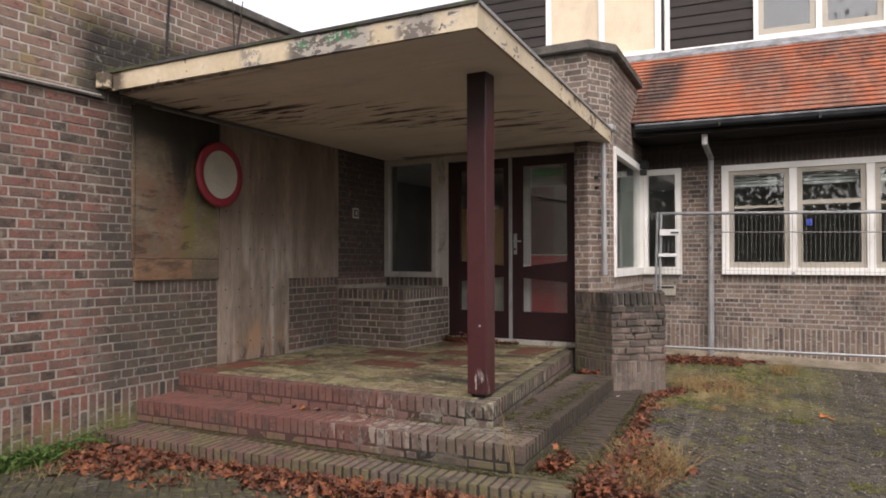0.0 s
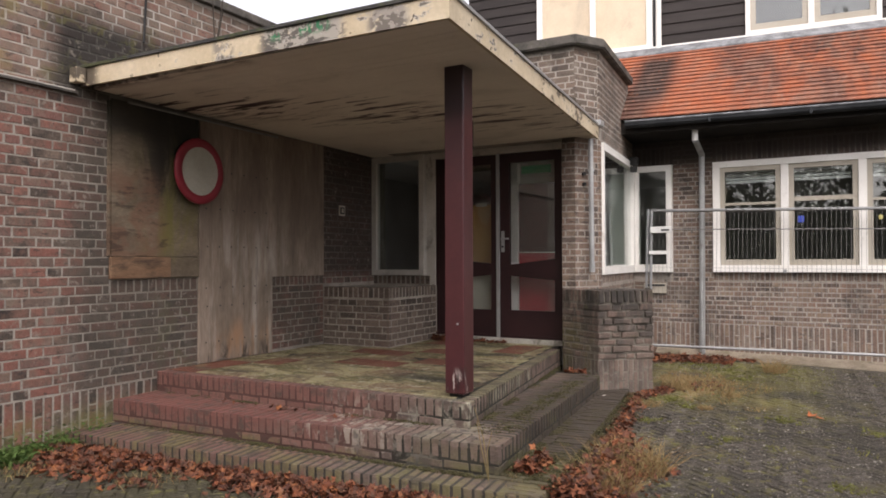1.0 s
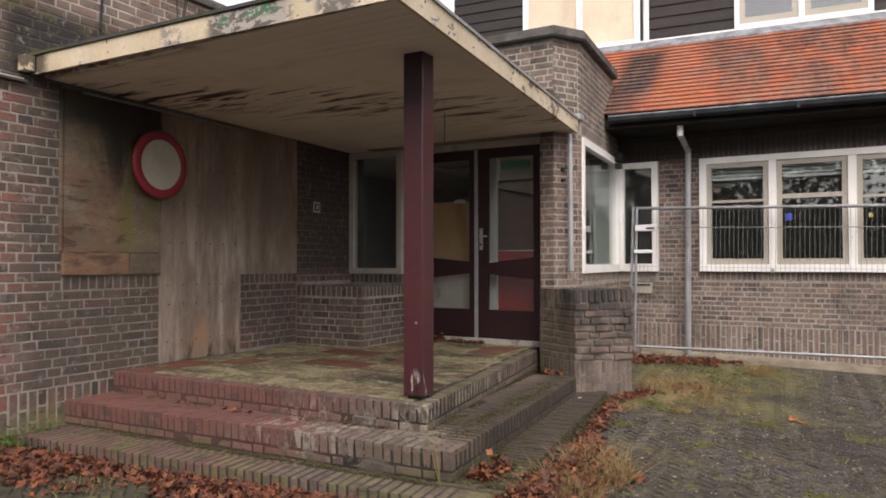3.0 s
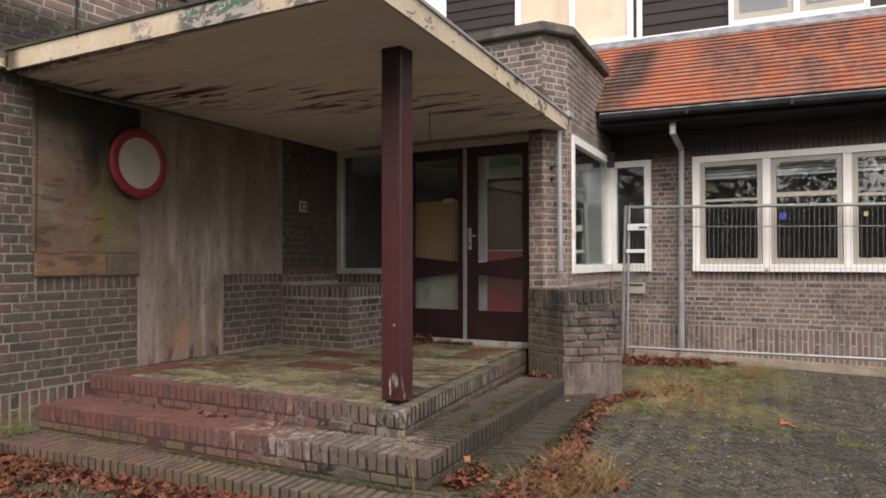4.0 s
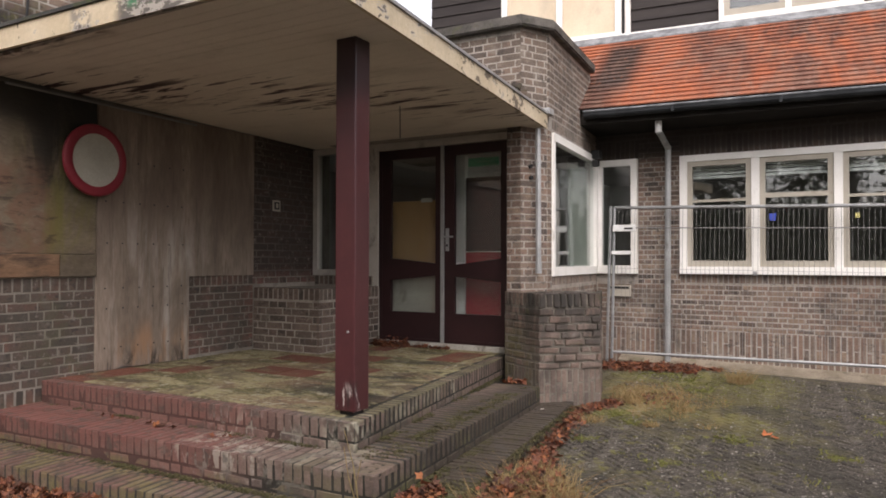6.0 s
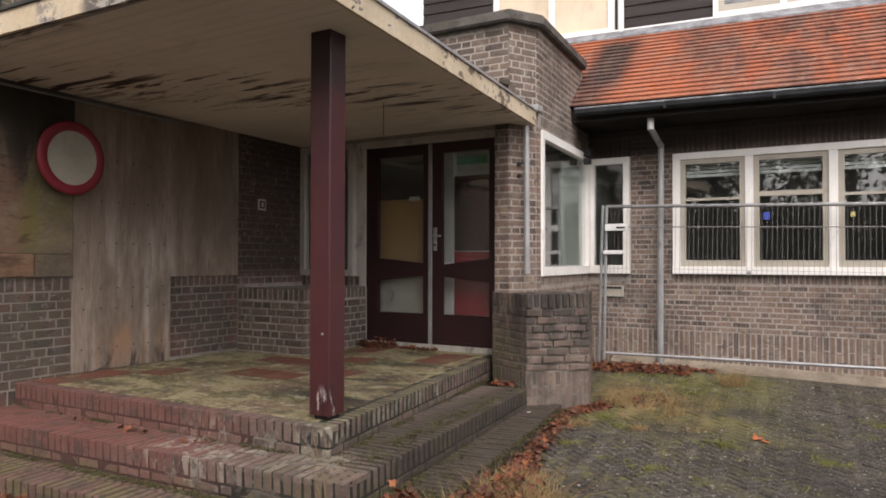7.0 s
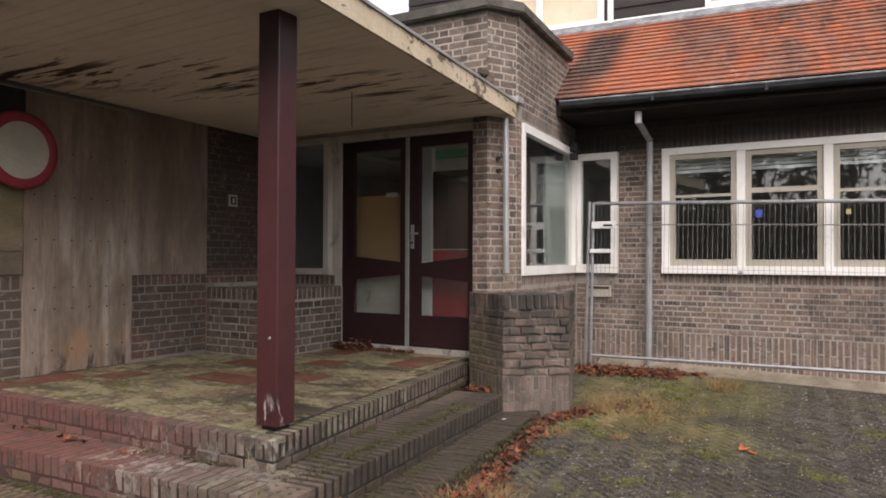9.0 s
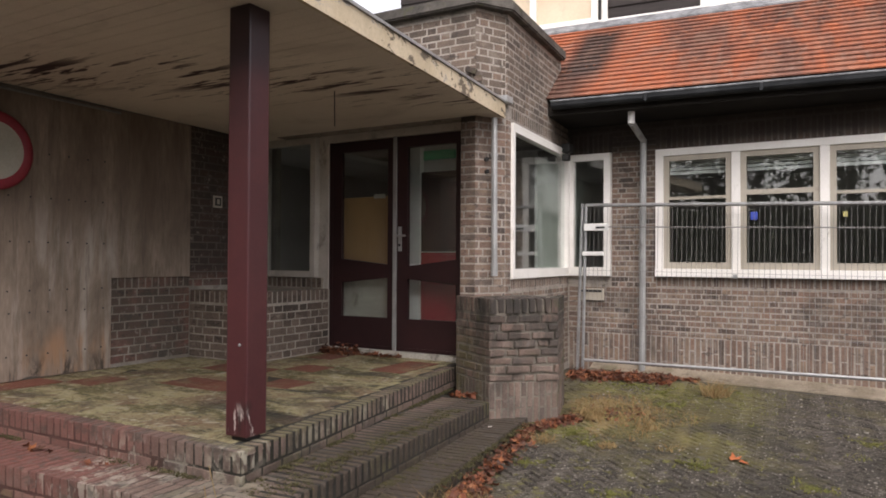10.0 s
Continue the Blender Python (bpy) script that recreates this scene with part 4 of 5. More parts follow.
    part("bracket", beam(bmesh.new(), (0.02, 5.15, 2.66), (0.07, 4.96, 2.60), 0.016), BLACK, cam_box)
    part("head", box(boxed(0.03, 0.13, 4.86, 5.00, 2.60, 2.70, bevel=0.016), 0.05, 0.13, 4.82, 4.90, 2.50, 2.575, bevel=0.012), BLACK, cam_box)


build_corner_window()


def plate(bm, outline, y0, y1):
    """An upright plate: outline in xz, from y0 to y1."""
    a = [bm.verts.new((x, y0, z)) for x, z in outline]
    b = [bm.verts.new((x, y1, z)) for x, z in outline]
    bm.faces.new(a), bm.faces.new(b[::-1])
    for i in range(len(a)):
        j = (i + 1) % len(a)
        bm.faces.new((a[i], a[j], b[j], b[i]))
    return bm


def build_entrance():
    y = 3.08
    back = solo("wall_entrance", boxed(WALL_X, -1.9, y - 0.052, y + 0.25, 0.2, 1.186), MORTAR_PLINTH, "grey-brown brick rim wall under the porch window", "wall", kind="structure")
    lay_bricks(back, face_pose((WALL_X, y - 0.057), (-1.90, y - 0.057)), soldiers(0, 0.82, 1.085, 1.185, 71, w=0.058), *BRICK_PLINTH)
    win = thing("window_3", (-2.35, y, 1.19), "white framed porch window with dark glass", "window", kind="structure")
    m = Matrix.Translation((WALL_X, y - 0.045, 1.19))
    part("window_frame", ring_frame(bmesh.new(), m, 0.755, 1.46, 0.065, 0.09), DINGY, win)
    pane(win, m @ Matrix.Translation((0.065, 0, 0.065)), 0.625, 1.33, GLASS_PORCH).visible_shadow = False
    door = thing("door_1", (-1.03, y, FLOOR), "closed pair of dark oxblood glazed entrance doors", "door", kind="structure")
    fr = bmesh.new()
    box(fr, -1.965, -1.845, y - 0.02, y + 0.10, FLOOR, 2.66, bevel=0.006)
    box(fr, -1.845, -0.19, y - 0.02, y + 0.10, 2.585, 2.66, bevel=0.004)
    part("door_frame", fr, DINGY, door, "grey-white door post and head")
    part("head_panel", boxed(WALL_X, -0.19, y + 0.03, y + 0.16, 2.64, 2.92), DINGY, door)
    part("sill", boxed(-1.845, -0.19, y - 0.05, y + 0.10, FLOOR, 0.485, bevel=0.008), STONE, door, "pale worn door sill")
    part("cover_strip", boxed(-1.045, -1.005, y - 0.012, y + 0.03, 0.487, 2.585, bevel=0.004), ZINC, door, "grey metal meeting strip")
    jamb = bmesh.new()
    box(jamb, -1.843, -1.80, y, y + 0.07, 0.487, 2.583)
    box(jamb, -0.25, -0.192, y, y + 0.07, 0.487, 2.583)
    part("jamb", jamb, DOOR_PAINT, door)
    for x0, x1, u0, u1, up, lo in ((-1.80, -1.046, -1.69, -1.115, (1.385, 1.33), (1.14, 1.20)), (-1.004, -0.25, -0.885, -0.345, (1.315, 1.38), (1.19, 1.14))):
        y0, y1 = y + 0.005, y + 0.05
        leaf = bmesh.new()
        plate(leaf, [(x0, 0.487), (u0, 0.487), (u0, 2.58), (x0, 2.58)], y0, y1)
        plate(leaf, [(u1, 0.487), (x1, 0.487), (x1, 2.58), (u1, 2.58)], y0, y1)
        plate(leaf, [(u0, 2.475), (u1, 2.475), (u1, 2.58), (u0, 2.58)], y0, y1)
        plate(leaf, [(u0, lo[0]), (u1, lo[1]), (u1, up[1]), (u0, up[0])], y0, y1)
        plate(leaf, [(u0, 0.487), (u1, 0.487), (u1, 0.80), (u0, 0.80)], y0, y1)
        lf = part("door_leaf", leaf, DOOR_PAINT, door)
        for a, b, c, d in ((u0, u1, 1.34, 2.475), (u0, u1, 0.80, 1.19)):
            g = under(part("pane", boxed(a, b, y + 0.022, y + 0.028, c, d), GLASS_PORCH, door), lf)
            g.visible_shadow = False
        under(part("kick_line", boxed(x0 + 0.01, x1 - 0.01, y0 - 0.006, y0 - 0.001, 0.50, 0.52), DOOR_PAINT, door), lf)
    h = part("handle_plate", boxed(-0.985, -0.945, y - 0.008, y + 0.004, 1.46, 1.70, bevel=0.004), ZINC, door, "white metal handle plate")
    under(part("handle", box(beam(bmesh.new(), (-0.965, y - 0.008, 1.61), (-0.965, y - 0.05, 1.61), 0.009), -0.97, -0.87, y - 0.058, y - 0.042, 1.60, 1.62, bevel=0.005), ZINC, door), h)
    under(part("lock", beam(bmesh.new(), (-0.965, y - 0.008, 1.52), (-0.965, y - 0.014, 1.52), 0.012), BLACK, door), h)


build_entrance()


def build_inside():
    """Plain rooms behind the glass."""
    solo("floor_inside", box(boxed(-4.0, -0.1, 3.2, 9.2, 0.2, 0.42), -0.098, 8.0, 5.3, 9.2, 0.2, 0.42), ROOM, "dim bare floor inside the building", "floor", kind="structure")
    solo("ceiling", box(boxed(-4.0, -0.1, 3.33, 9.2, 2.70, 2.9), -0.098, 8.0, 5.3, 9.2, 2.70, 2.9), ROOM, "dim plaster ceiling inside", "ceiling", kind="structure")
    solo("wall_inside_back", boxed(-4.0, 8.0, 9.0, 9.2, 0.42, 2.72), ROOM, "dim plaster wall deep inside", "wall", kind="structure")
    solo("wall_inside_hall", boxed(-1.02, -0.92, 3.42, 9.0, 0.42, 2.72), ROOM, "dim plaster partition of the hall", "wall", kind="structure")
    solo("wall_inside_end", boxed(-4.1, -4.0, 3.2, 9.2, 0.2, 2.9), ROOM, "dim plaster end wall", "wall", kind="structure")
    solo("wall_outer_end", boxed(7.8, 8.0, 5.5, 9.2, 0.2, 2.9), ROOM, "plain end wall", "wall", kind="structure")
    b = thing("notice_board", (-1.5, 3.6, 0.43), "ochre board standing inside behind the door glass", "board")
    part("board", boxed(-1.90, -1.16, 3.20, 3.22, 1.22, 2.02, bevel=0.004), OCHRE, b)
    part("label", boxed(-1.36, -1.22, 3.192, 3.198, 2.00, 2.045), PLASTIC, b, "small white label")
    part("lower_panel", boxed(-1.90, -1.16, 3.20, 3.22, 0.43, 1.20, bevel=0.004), DINGY, b, "white lower panel")
    r = thing("inner_door", (-0.8, 3.7, 0.43), "red inner door with a white frame", "door")
    part("door_leaf", boxed(-0.86, -0.24, 3.30, 3.34, 0.43, 1.45, bevel=0.004), RED_BOARD, r)
    part("glass_top", boxed(-0.86, -0.24, 3.305, 3.335, 1.46, 2.25), DOOR_PAINT, r)
    part("frame", boxed(-0.98, -0.865, 3.28, 3.36, 0.43, 2.5, bevel=0.005), PLASTIC, r, "white door frame")
    solo("exit_sign", boxed(-0.80, -0.45, 3.24, 3.27, 2.36, 2.45, bevel=0.004), GREEN_SIGN, "green exit sign above the inner door", "sign")
    solo("inner_panel", boxed(-0.105, -0.075, 4.42, 5.1, 0.43, 2.5, bevel=0.004), PALE, "pale green panel inside the corner room", "panel")


build_inside()


# ---- porch: canopy, post, floor, steps ----
def canopy_edge(y):
    return 0.471 + (0.15 - 0.471) * (y + 0.823) / (3.10 + 0.823)


def soffit_z(y):
    return 2.711 - 0.0125 * (y + 0.82)


def build_canopy():
    c = thing("porch_canopy", (-1.1, 1.1, 2.7), "flat timber porch canopy with peeling cream fascia", "canopy")
    A, B, C, D = (WALL_X + 0.004, -0.895), (0.471, -0.823), (0.15, 3.10), (WALL_X + 0.004, 3.10)
    up = lambda h: (lambda x, y: soffit_z(y) + h)
    part("deck", prism(bmesh.new(), [(A[0], A[1] + 0.03), (B[0] - 0.03, B[1] + 0.03), (C[0] - 0.03, 3.06), (D[0], 3.06)], up(0.022), up(0.115)), FELT, c)
    part("fascia", prism(bmesh.new(), [A, B, (B[0] - 0.02, B[1] + 0.026), (A[0], A[1] + 0.026)], up(-0.004), up(0.131)), CREAM, c, "peeling cream front fascia board")
    part("fascia", prism(bmesh.new(), [(B[0], B[1] + 0.001), C, (C[0] - 0.026, C[1]), (B[0] - 0.026, B[1] + 0.027)], up(-0.004), up(0.131)), CREAM, c, "cream side fascia board")
    part("roof_edge", prism(bmesh.new(), [(A[0], A[1] - 0.014), (B[0] + 0.014, B[1] - 0.014), (B[0] - 0.03, B[1] + 0.05), (A[0], A[1] + 0.05)], up(0.133), up(0.155)), FELT, c, "dark felt roof edge")
    part("roof_edge", prism(bmesh.new(), [(B[0] + 0.014, B[1] + 0.01), (C[0] + 0.014, C[1]), (C[0] - 0.05, C[1]), (B[0] - 0.05, B[1] + 0.05)], up(0.133), up(0.153)), ZINC, c, "pale metal roof edge")
    part("end_block", boxed(WALL_X + 0.002, WALL_X + 0.09, -0.985, -0.905, 2.72, 2.835, bevel=0.008), CREAM, c, "chipped white end block")
    w = 0.098
    n = int((3.06 + 0.79) / w)
    rnd = random.Random(4)
    for i in range(n):
        y0 = -0.79 + i * w
        y1 = y0 + w - 0.003
        bm = bmesh.new()
        e = 0.0015 * rnd.random()
        prism(bm, [(WALL_X + 0.01, y0), (canopy_edge(y0) - 0.03, y0), (canopy_edge(y1) - 0.03, y1), (WALL_X + 0.01, y1)], up(-e), up(0.02))
        part("soffit_board", bm, SOFFIT, c)
    wire = thing("hanging_wire", (-0.6, 1.6, 2.3), "thin dark wire hanging from the canopy", "wire")
    part("wire", beam(bmesh.new(), (-0.6, 1.6, 2.67), (-0.605, 1.61, 2.40), 0.004, 6), BLACK, wire)


build_canopy()


def build_post():
    p = thing("porch_post", (0, 0.05, FLOOR), "square oxblood red painted post with chipped foot", "post")
    part("shaft", boxed(-0.020, 0.128, 0.0, 0.148, 0.453, 2.705, bevel=0.010), POST_PAINT, p)
    part("foot", boxed(0.002, 0.106, 0.022, 0.125, 0.43, 0.47, bevel=0.006), BLACK, p, "dark recessed foot")
    for k, (x, z) in enumerate(((0.08, 0.93),)):
        part("hook", beam(bmesh.new(), (x, 0.001, z), (x, -0.006, z), 0.008, 8), ZINC, p)


build_post()

PLAT = [(WALL_X, -0.19), (0.232, -0.135), (-0.185, 2.80)]
STEP2 = [(WALL_X, -0.605), (0.585, -0.445), (0.375, 2.34)]
STEP1 = [(WALL_X, -0.985), (0.93, -0.66), (0.58, 2.62)]


def inset(line, d):
    """The corner line moved inward by d."""
    (ax, ay), (bx, by), (cx, cy) = line
    f = Vector((bx - ax, by - ay)).normalized()
    s = Vector((cx - bx, cy - by)).normalized()
    nf, ns = Vector((-f.y, f.x)), Vector((-s.y, s.x))
    k = Vector((bx, by)) + (nf + ns) * d / (1 + nf.dot(ns))
    return [(ax, ay + d), (k.x, k.y), (cx + ns.x * d, cy)]


def flight(name, line, z, low, tread, label, seed):
    """One step: a core, upright bricks along its edge with their tops as the tread, and a flat course under them."""
    core = inset(line, 0.006)
    side = inset(line, 0.005)
    core = [core[0], (side[1][0], core[1][1]), side[2]]
    body = prism(bmesh.new(), [(WALL_X, core[0][1]), core[1], core[2], (WALL_X, 2.9)], -0.1, z - 0.003)
    st = solo(name, body, MORTAR_STEP, label, "step", "porch steps", kind="structure")
    for i, (p, q) in enumerate(zip(line, line[1:])):
        L = span(p, q)
        m = face_pose(p, q)
        face = soldiers(0.0, L - 0.0, z - 0.108, z - 0.003, seed + i, w=0.053 - 0.012 * i, gap=0.012 + 0.013 * i)
        under_course = courses(0, L, z - 0.108 - COURSE, z - 0.115, seed + 4 + i, longs=3) if z - low > 0.13 else []
        lay_bricks(st, m, face + under_course, *BRICK_STEP, wobble=0.004, tilt=1.2, sink=0.001 if i else 0.003)
        d0 = 0.0
        for j, d in enumerate(tread):
            top = m @ pose(0, d0 + d / 2, z, -90, 0, 0)
            lay_bricks(st, top, [(u, 0, w, d - 0.004) for u, _, w, _ in soldiers(d0 if i else 0.0, L - (0 if i else d0), 0, 0.1, seed + i, w=0.053 - 0.012 * i, gap=0.012 + 0.013 * i)], *BRICK_STEP, wobble=0.002, tilt=0.9, sink=-0.001)
            d0 += d
    return st


flight("step_top", PLAT, FLOOR, 0.265, (0.105,), "platform edge of upright red-painted bricks", 81)
flight("step_middle", STEP2, 0.265, 0.10, (0.21, 0.21), "worn middle brick step with faded red paint", 91)


def build_low_step():
    core = inset(STEP1, 0.005)
    z = lambda x, y: 0.085 + ground_z(x, y) * 0.35
    body = prism(bmesh.new(), [(WALL_X, core[0][1]), core[1], core[2], (WALL_X, 2.9)], -0.2, lambda x, y: z(x, y) - 0.004)
    st = solo("step_bottom", body, MORTAR_DARK, "low mossy bottom step of bricks on edge", "step", "porch steps", kind="structure")
    for i, (p, q) in enumerate(zip(STEP1, STEP1[1:])):
        L = span(p, q)
        m = face_pose(p, q) @ pose(0, 0, 0.085 if i == 0 else 0.09, 0, 0 if i == 0 else -0.4, 0)
        lay_bricks(st, m, soldiers(0, L, -0.11, -0.003, 101 + i, w=0.048, gap=0.018), *BRICK_STEP, wobble=0.003, tilt=1.0, sink=-0.001)
        d0 = 0.0
        for d in (0.21, 0.21):
            lay_bricks(st, m @ pose(0, d0 + d / 2, 0.0, -90, 0, 0), [(u, 0, w, d - 0.004) for u, _, w, _ in soldiers(d0 if i else 0, L - (0 if i else d0), 0, 0.1, 103 + i, w=0.048, gap=0.018)], *BRICK_STEP, wobble=0.003, tilt=1.0, sink=-0.001)
            d0 += d


build_low_step()


def build_porch_floor():
    edge = inset(PLAT, 0.105)
    slab_bm = prism(bmesh.new(), [(WALL_X, edge[0][1]), edge[1], (edge[2][0], 3.1), (WALL_X, 3.1)], 0.0, FLOOR - 0.004)
    fl = solo("floor", slab_bm, MORTAR_DARK, "porch floor of mossy and red square tiles", "floor", kind="structure")
    s = 0.33
    reds = {(1, 2), (3, 3), (4, 3), (0, 1), (4, 6), (2, 5), (5, 4), (6, 7), (3, 8), (6, 8), (1, 7), (0, 0), (3, 5)}
    meshes = {}
    rnd = random.Random(9)
    for j in range(10):
        for i in range(9):
            y0, x0 = edge[0][1] + 0.02 + s * j, WALL_X + 0.005 + s * i
            y1, x1 = min(y0 + s - 0.006, 3.09), x0 + s - 0.006
            lim = edge[1][0] + (edge[2][0] - edge[1][0]) * (y1 - edge[1][1]) / (edge[2][1] - edge[1][1])
            y0b = max(y0, edge[0][1] + (edge[1][1] - edge[0][1]) * (x0 - WALL_X) / (edge[1][0] - WALL_X) + 0.004)
            x1 = min(x1, lim - 0.006)
            if x1 - x0 < 0.04 or y1 - y0b < 0.04:
                continue
            red = (i, j) in reds
            key = (round(x1 - x0, 3), round(y1 - y0b, 3), red)
            if key not in meshes:
                meshes[key] = mesh_of("tile", boxed(0, x1 - x0, 0, y1 - y0b, -0.04, 0.0, bevel=0.004), TILE_RED if red else TILE_MOSSY)
            ob = under(new("tile", meshes[key]), fl)
            ob.matrix_basis = pose(x0, y0b, FLOOR + rnd.uniform(-0.002, 0.003), rnd.uniform(-0.3, 0.3), rnd.uniform(-0.3, 0.3), 0)


build_porch_floor()


# ---- roof and upper floor, which stand a little askew to the facade ----
ASKEW = pose(0.12, 4.35, 0, 0, 0, 5.0)


def skew(bm):
    bm.transform(ASKEW)
    return bm


RISE, RUN, EAVE_Z = 1.27, 1.60, 3.09
TILT_ROOF = math.atan2(RISE, RUN)


def build_roof():
    deck = bmesh.new()
    prism(deck, [(-1.5, 0.06), (8.0, 0.06), (8.0, 1.72), (-1.5, 1.72)], lambda x, y: EAVE_Z - 0.10 + (y - 0.04) * RISE / RUN, lambda x, y: EAVE_Z - 0.02 + (y - 0.04) * RISE / RUN)
    r = solo("roof", skew(deck), EAVES, "sloping roof of orange plain tiles with dark lichen stains", "roof", kind="structure")
    slope = math.hypot(RISE, RUN)
    rows_n = 19
    pitch, w = slope / rows_n, 0.165
    mesh_one = mesh_of("roof_tile", boxed(-w / 2 + 0.0006, w / 2 - 0.0006, -0.034, pitch + 0.02, -0.005, 0.008), TILE_ROOF[0])
    rnd = random.Random(12)
    singles, vs, fs = 0, [], []
    base = ASKEW @ pose(0, 0.04, EAVE_Z, math.degrees(TILT_ROOF), 0, 0)
    for j in range(rows_n):
        for i in range(-5, 44):
            m = base @ pose((i + 0.5 * (j % 2)) * w, j * pitch, 0.030, -10.5 + rnd.uniform(-0.5, 0.5), rnd.uniform(-0.25, 0.25), rnd.uniform(-0.2, 0.2))
            if 0 <= i < 16 and singles < 300:
                ob = under(new("roof_tile", mesh_one), r)
                ob.matrix_basis = m
                singles += 1
            else:
                n0 = len(vs)
                vs += [tuple(m @ v.co) for v in mesh_one.vertices]
                fs += [tuple(n0 + k for k in p.vertices) for p in mesh_one.polygons]
    me = bpy.data.meshes.new("roof_tiles")
    me.from_pydata(vs, [], fs)
    me.materials.append(TILE_ROOF[1])
    tagged(under(new("roof_tiles", me), r), kind="stuff")
    flash = prism(bmesh.new(), [(-1.5, 1.475), (8.0, 1.475), (8.0, 1.66), (-1.5, 1.66)], lambda x, y: EAVE_Z + 0.045 + (y - 0.04) * RISE / RUN, lambda x, y: EAVE_Z + 0.062 + (y - 0.04) * RISE / RUN)
    part("flashing", skew(flash), LEAD, r, "crinkled grey lead flashing")
    solo("soffit_eaves", skew(boxed(-0.1, 8.0, 0.06, 1.1, 2.925, 2.955)), EAVES, "dark eaves soffit board", "soffit", kind="structure")
    part("eaves_fascia", skew(boxed(-0.1, 8.0, 0.062, 0.09, 2.957, 3.04)), EAVES, r, "dark eaves board")
    g = thing("gutter", (0.12, 4.35, 2.95), "dark zinc box gutter along the eaves", "gutter")
    prof = [(-0.060, 3.005), (-0.040, 2.986), (0.0, 2.978), (0.045, 2.982), (0.058, 3.0), (0.06, 3.05), (0.05, 3.05), (0.048, 3.005), (0.0, 2.990), (-0.035, 2.997), (-0.052, 3.045), (-0.062, 3.05), (-0.068, 3.04)]
    bm = bmesh.new()
    a = [bm.verts.new((0.0, y, z)) for y, z in prof]
    b = [bm.verts.new((8.0, y, z)) for y, z in prof]
    for i in range(len(prof)):
        j = (i + 1) % len(prof)
        bm.faces.new((a[i], a[j], b[j], b[i]))
    bm.faces.new(a), bm.faces.new(b[::-1])
    part("trough", skew(bm), GUTTER, g)
    # The rim's highlight is put in as a paler metal.
    part("rim", skew(beam(bmesh.new(), (0.0, -0.066, 3.052), (8.0, -0.066, 3.052), 0.011, 8)), LEAD, g, "paler rounded gutter rim")
    for x in (0.95, 2.0, 3.1, 4.2):
        part("joint_strap", skew(boxed(x, x + 0.03, -0.072, 0.0, 2.974, 3.05, bevel=0.003)), GUTTER, g)


build_roof()


def build_upper():
    y = 1.68
    z0, z1 = 4.44, 6.5
    w = solo("wall_upper", skew(boxed(-2.75, 8.0, y + 0.03, y + 0.4, 2.9, z1)), BOARDING, "upper storey clad in black weatherboards", "wall", kind="structure")
    n = 13
    for i in range(n):
        z = z0 + i * 0.158
        for a, b in ((-2.75, -1.60), (0.17, 1.35), (2.95, 7.9)):
            bm = bmesh.new()
            prism(bm, [(a, y + 0.005), (b, y + 0.005), (b, y + 0.03), (a, y + 0.03)], z, z + 0.165)
            for v in bm.verts:
                if v.co.z > z + 0.1:
                    v.co.y += 0.018 if v.co.y < y + 0.02 else 0.004
            part("weatherboard", skew(bm), BOARDING, w)
    part("eaves_top", skew(boxed(-2.85, 8.0, y - 0.5, y + 0.6, z1, z1 + 0.15)), EAVES, w)
    sill = bmesh.new()
    box(sill, -1.70, 8.0, y - 0.05, y + 0.02, z0 - 0.038, z0 - 0.005, bevel=0.006)
    part("sill", skew(sill), WHITE, w, "white sill strip over the roof")
    a = thing("window_4", ASKEW @ Vector((-0.75, y, z0)), "white frame with two tan panels upstairs", "window", kind="structure")
    m = ASKEW @ Matrix.Translation((-1.60, y, z0))
    part("window_frame", ring_frame(bmesh.new(), m, 1.72, 1.75, 0.085, 0.07, 0.04), WHITE, a)
    mid = bmesh.new()
    slab(mid, m @ Matrix.Translation((0.86, 0, 0.9)), 0.085, 0.07, 1.66)
    part("mullion", mid, WHITE, a)
    for u in (0.085, 0.905):
        bm = bmesh.new()
        slab(bm, m @ Matrix.Translation((u + 0.365, 0.01, 0.86)), 0.73, 0.02, 1.65)
        part("panel", bm, TAN, a, "tan blind panel")
    d = thing("drainpipe", ASKEW @ Vector((0.13, y - 0.04, z0)), "thin white drainpipe on the upper wall", "pipe")
    part("pipe", skew(beam(bmesh.new(), (0.205, y - 0.03, z0 - 0.08), (0.205, y - 0.03, z1), 0.04)), WHITE, d)
    part("dark_joint", skew(boxed(0.125, 0.16, y - 0.01, y + 0.02, z0, z1)), BLACK, d)
    b = thing("window_5", ASKEW @ Vector((2.2, y, z0)), "upstairs window with white frame and beige casements", "window", kind="structure")
    m = ASKEW @ Matrix.Translation((1.35, y, z0))
    part("window_frame", ring_frame(bmesh.new(), m, 1.60, 1.75, 0.06, 0.08, 0.05), WHITE, b)
    mid = bmesh.new()
    slab(mid, m @ Matrix.Translation((0.80, 0, 0.87)), 0.07, 0.075, 1.64)
    part("mullion", mid, WHITE, b)
    for u in (0.06, 0.835):
        mm = m @ Matrix.Translation((u, 0.01, 0.05))
        part("casement", ring_frame(bmesh.new(), mm, 0.705, 1.64, 0.07, 0.05, 0.09), BEIGE, b, "beige casement frame")
        pane(b, mm @ Matrix.Translation((0.07, 0, 0.09)), 0.565, 1.48)
    # Black sheet stands in for the unlit room behind these panes.
    bm = bmesh.new()
    slab(bm, m @ Matrix.Translation((0.8, 0.028, 0.87)), 1.5, 0.004, 1.6)
    part("backing", bm, BLACK, b)


build_upper()


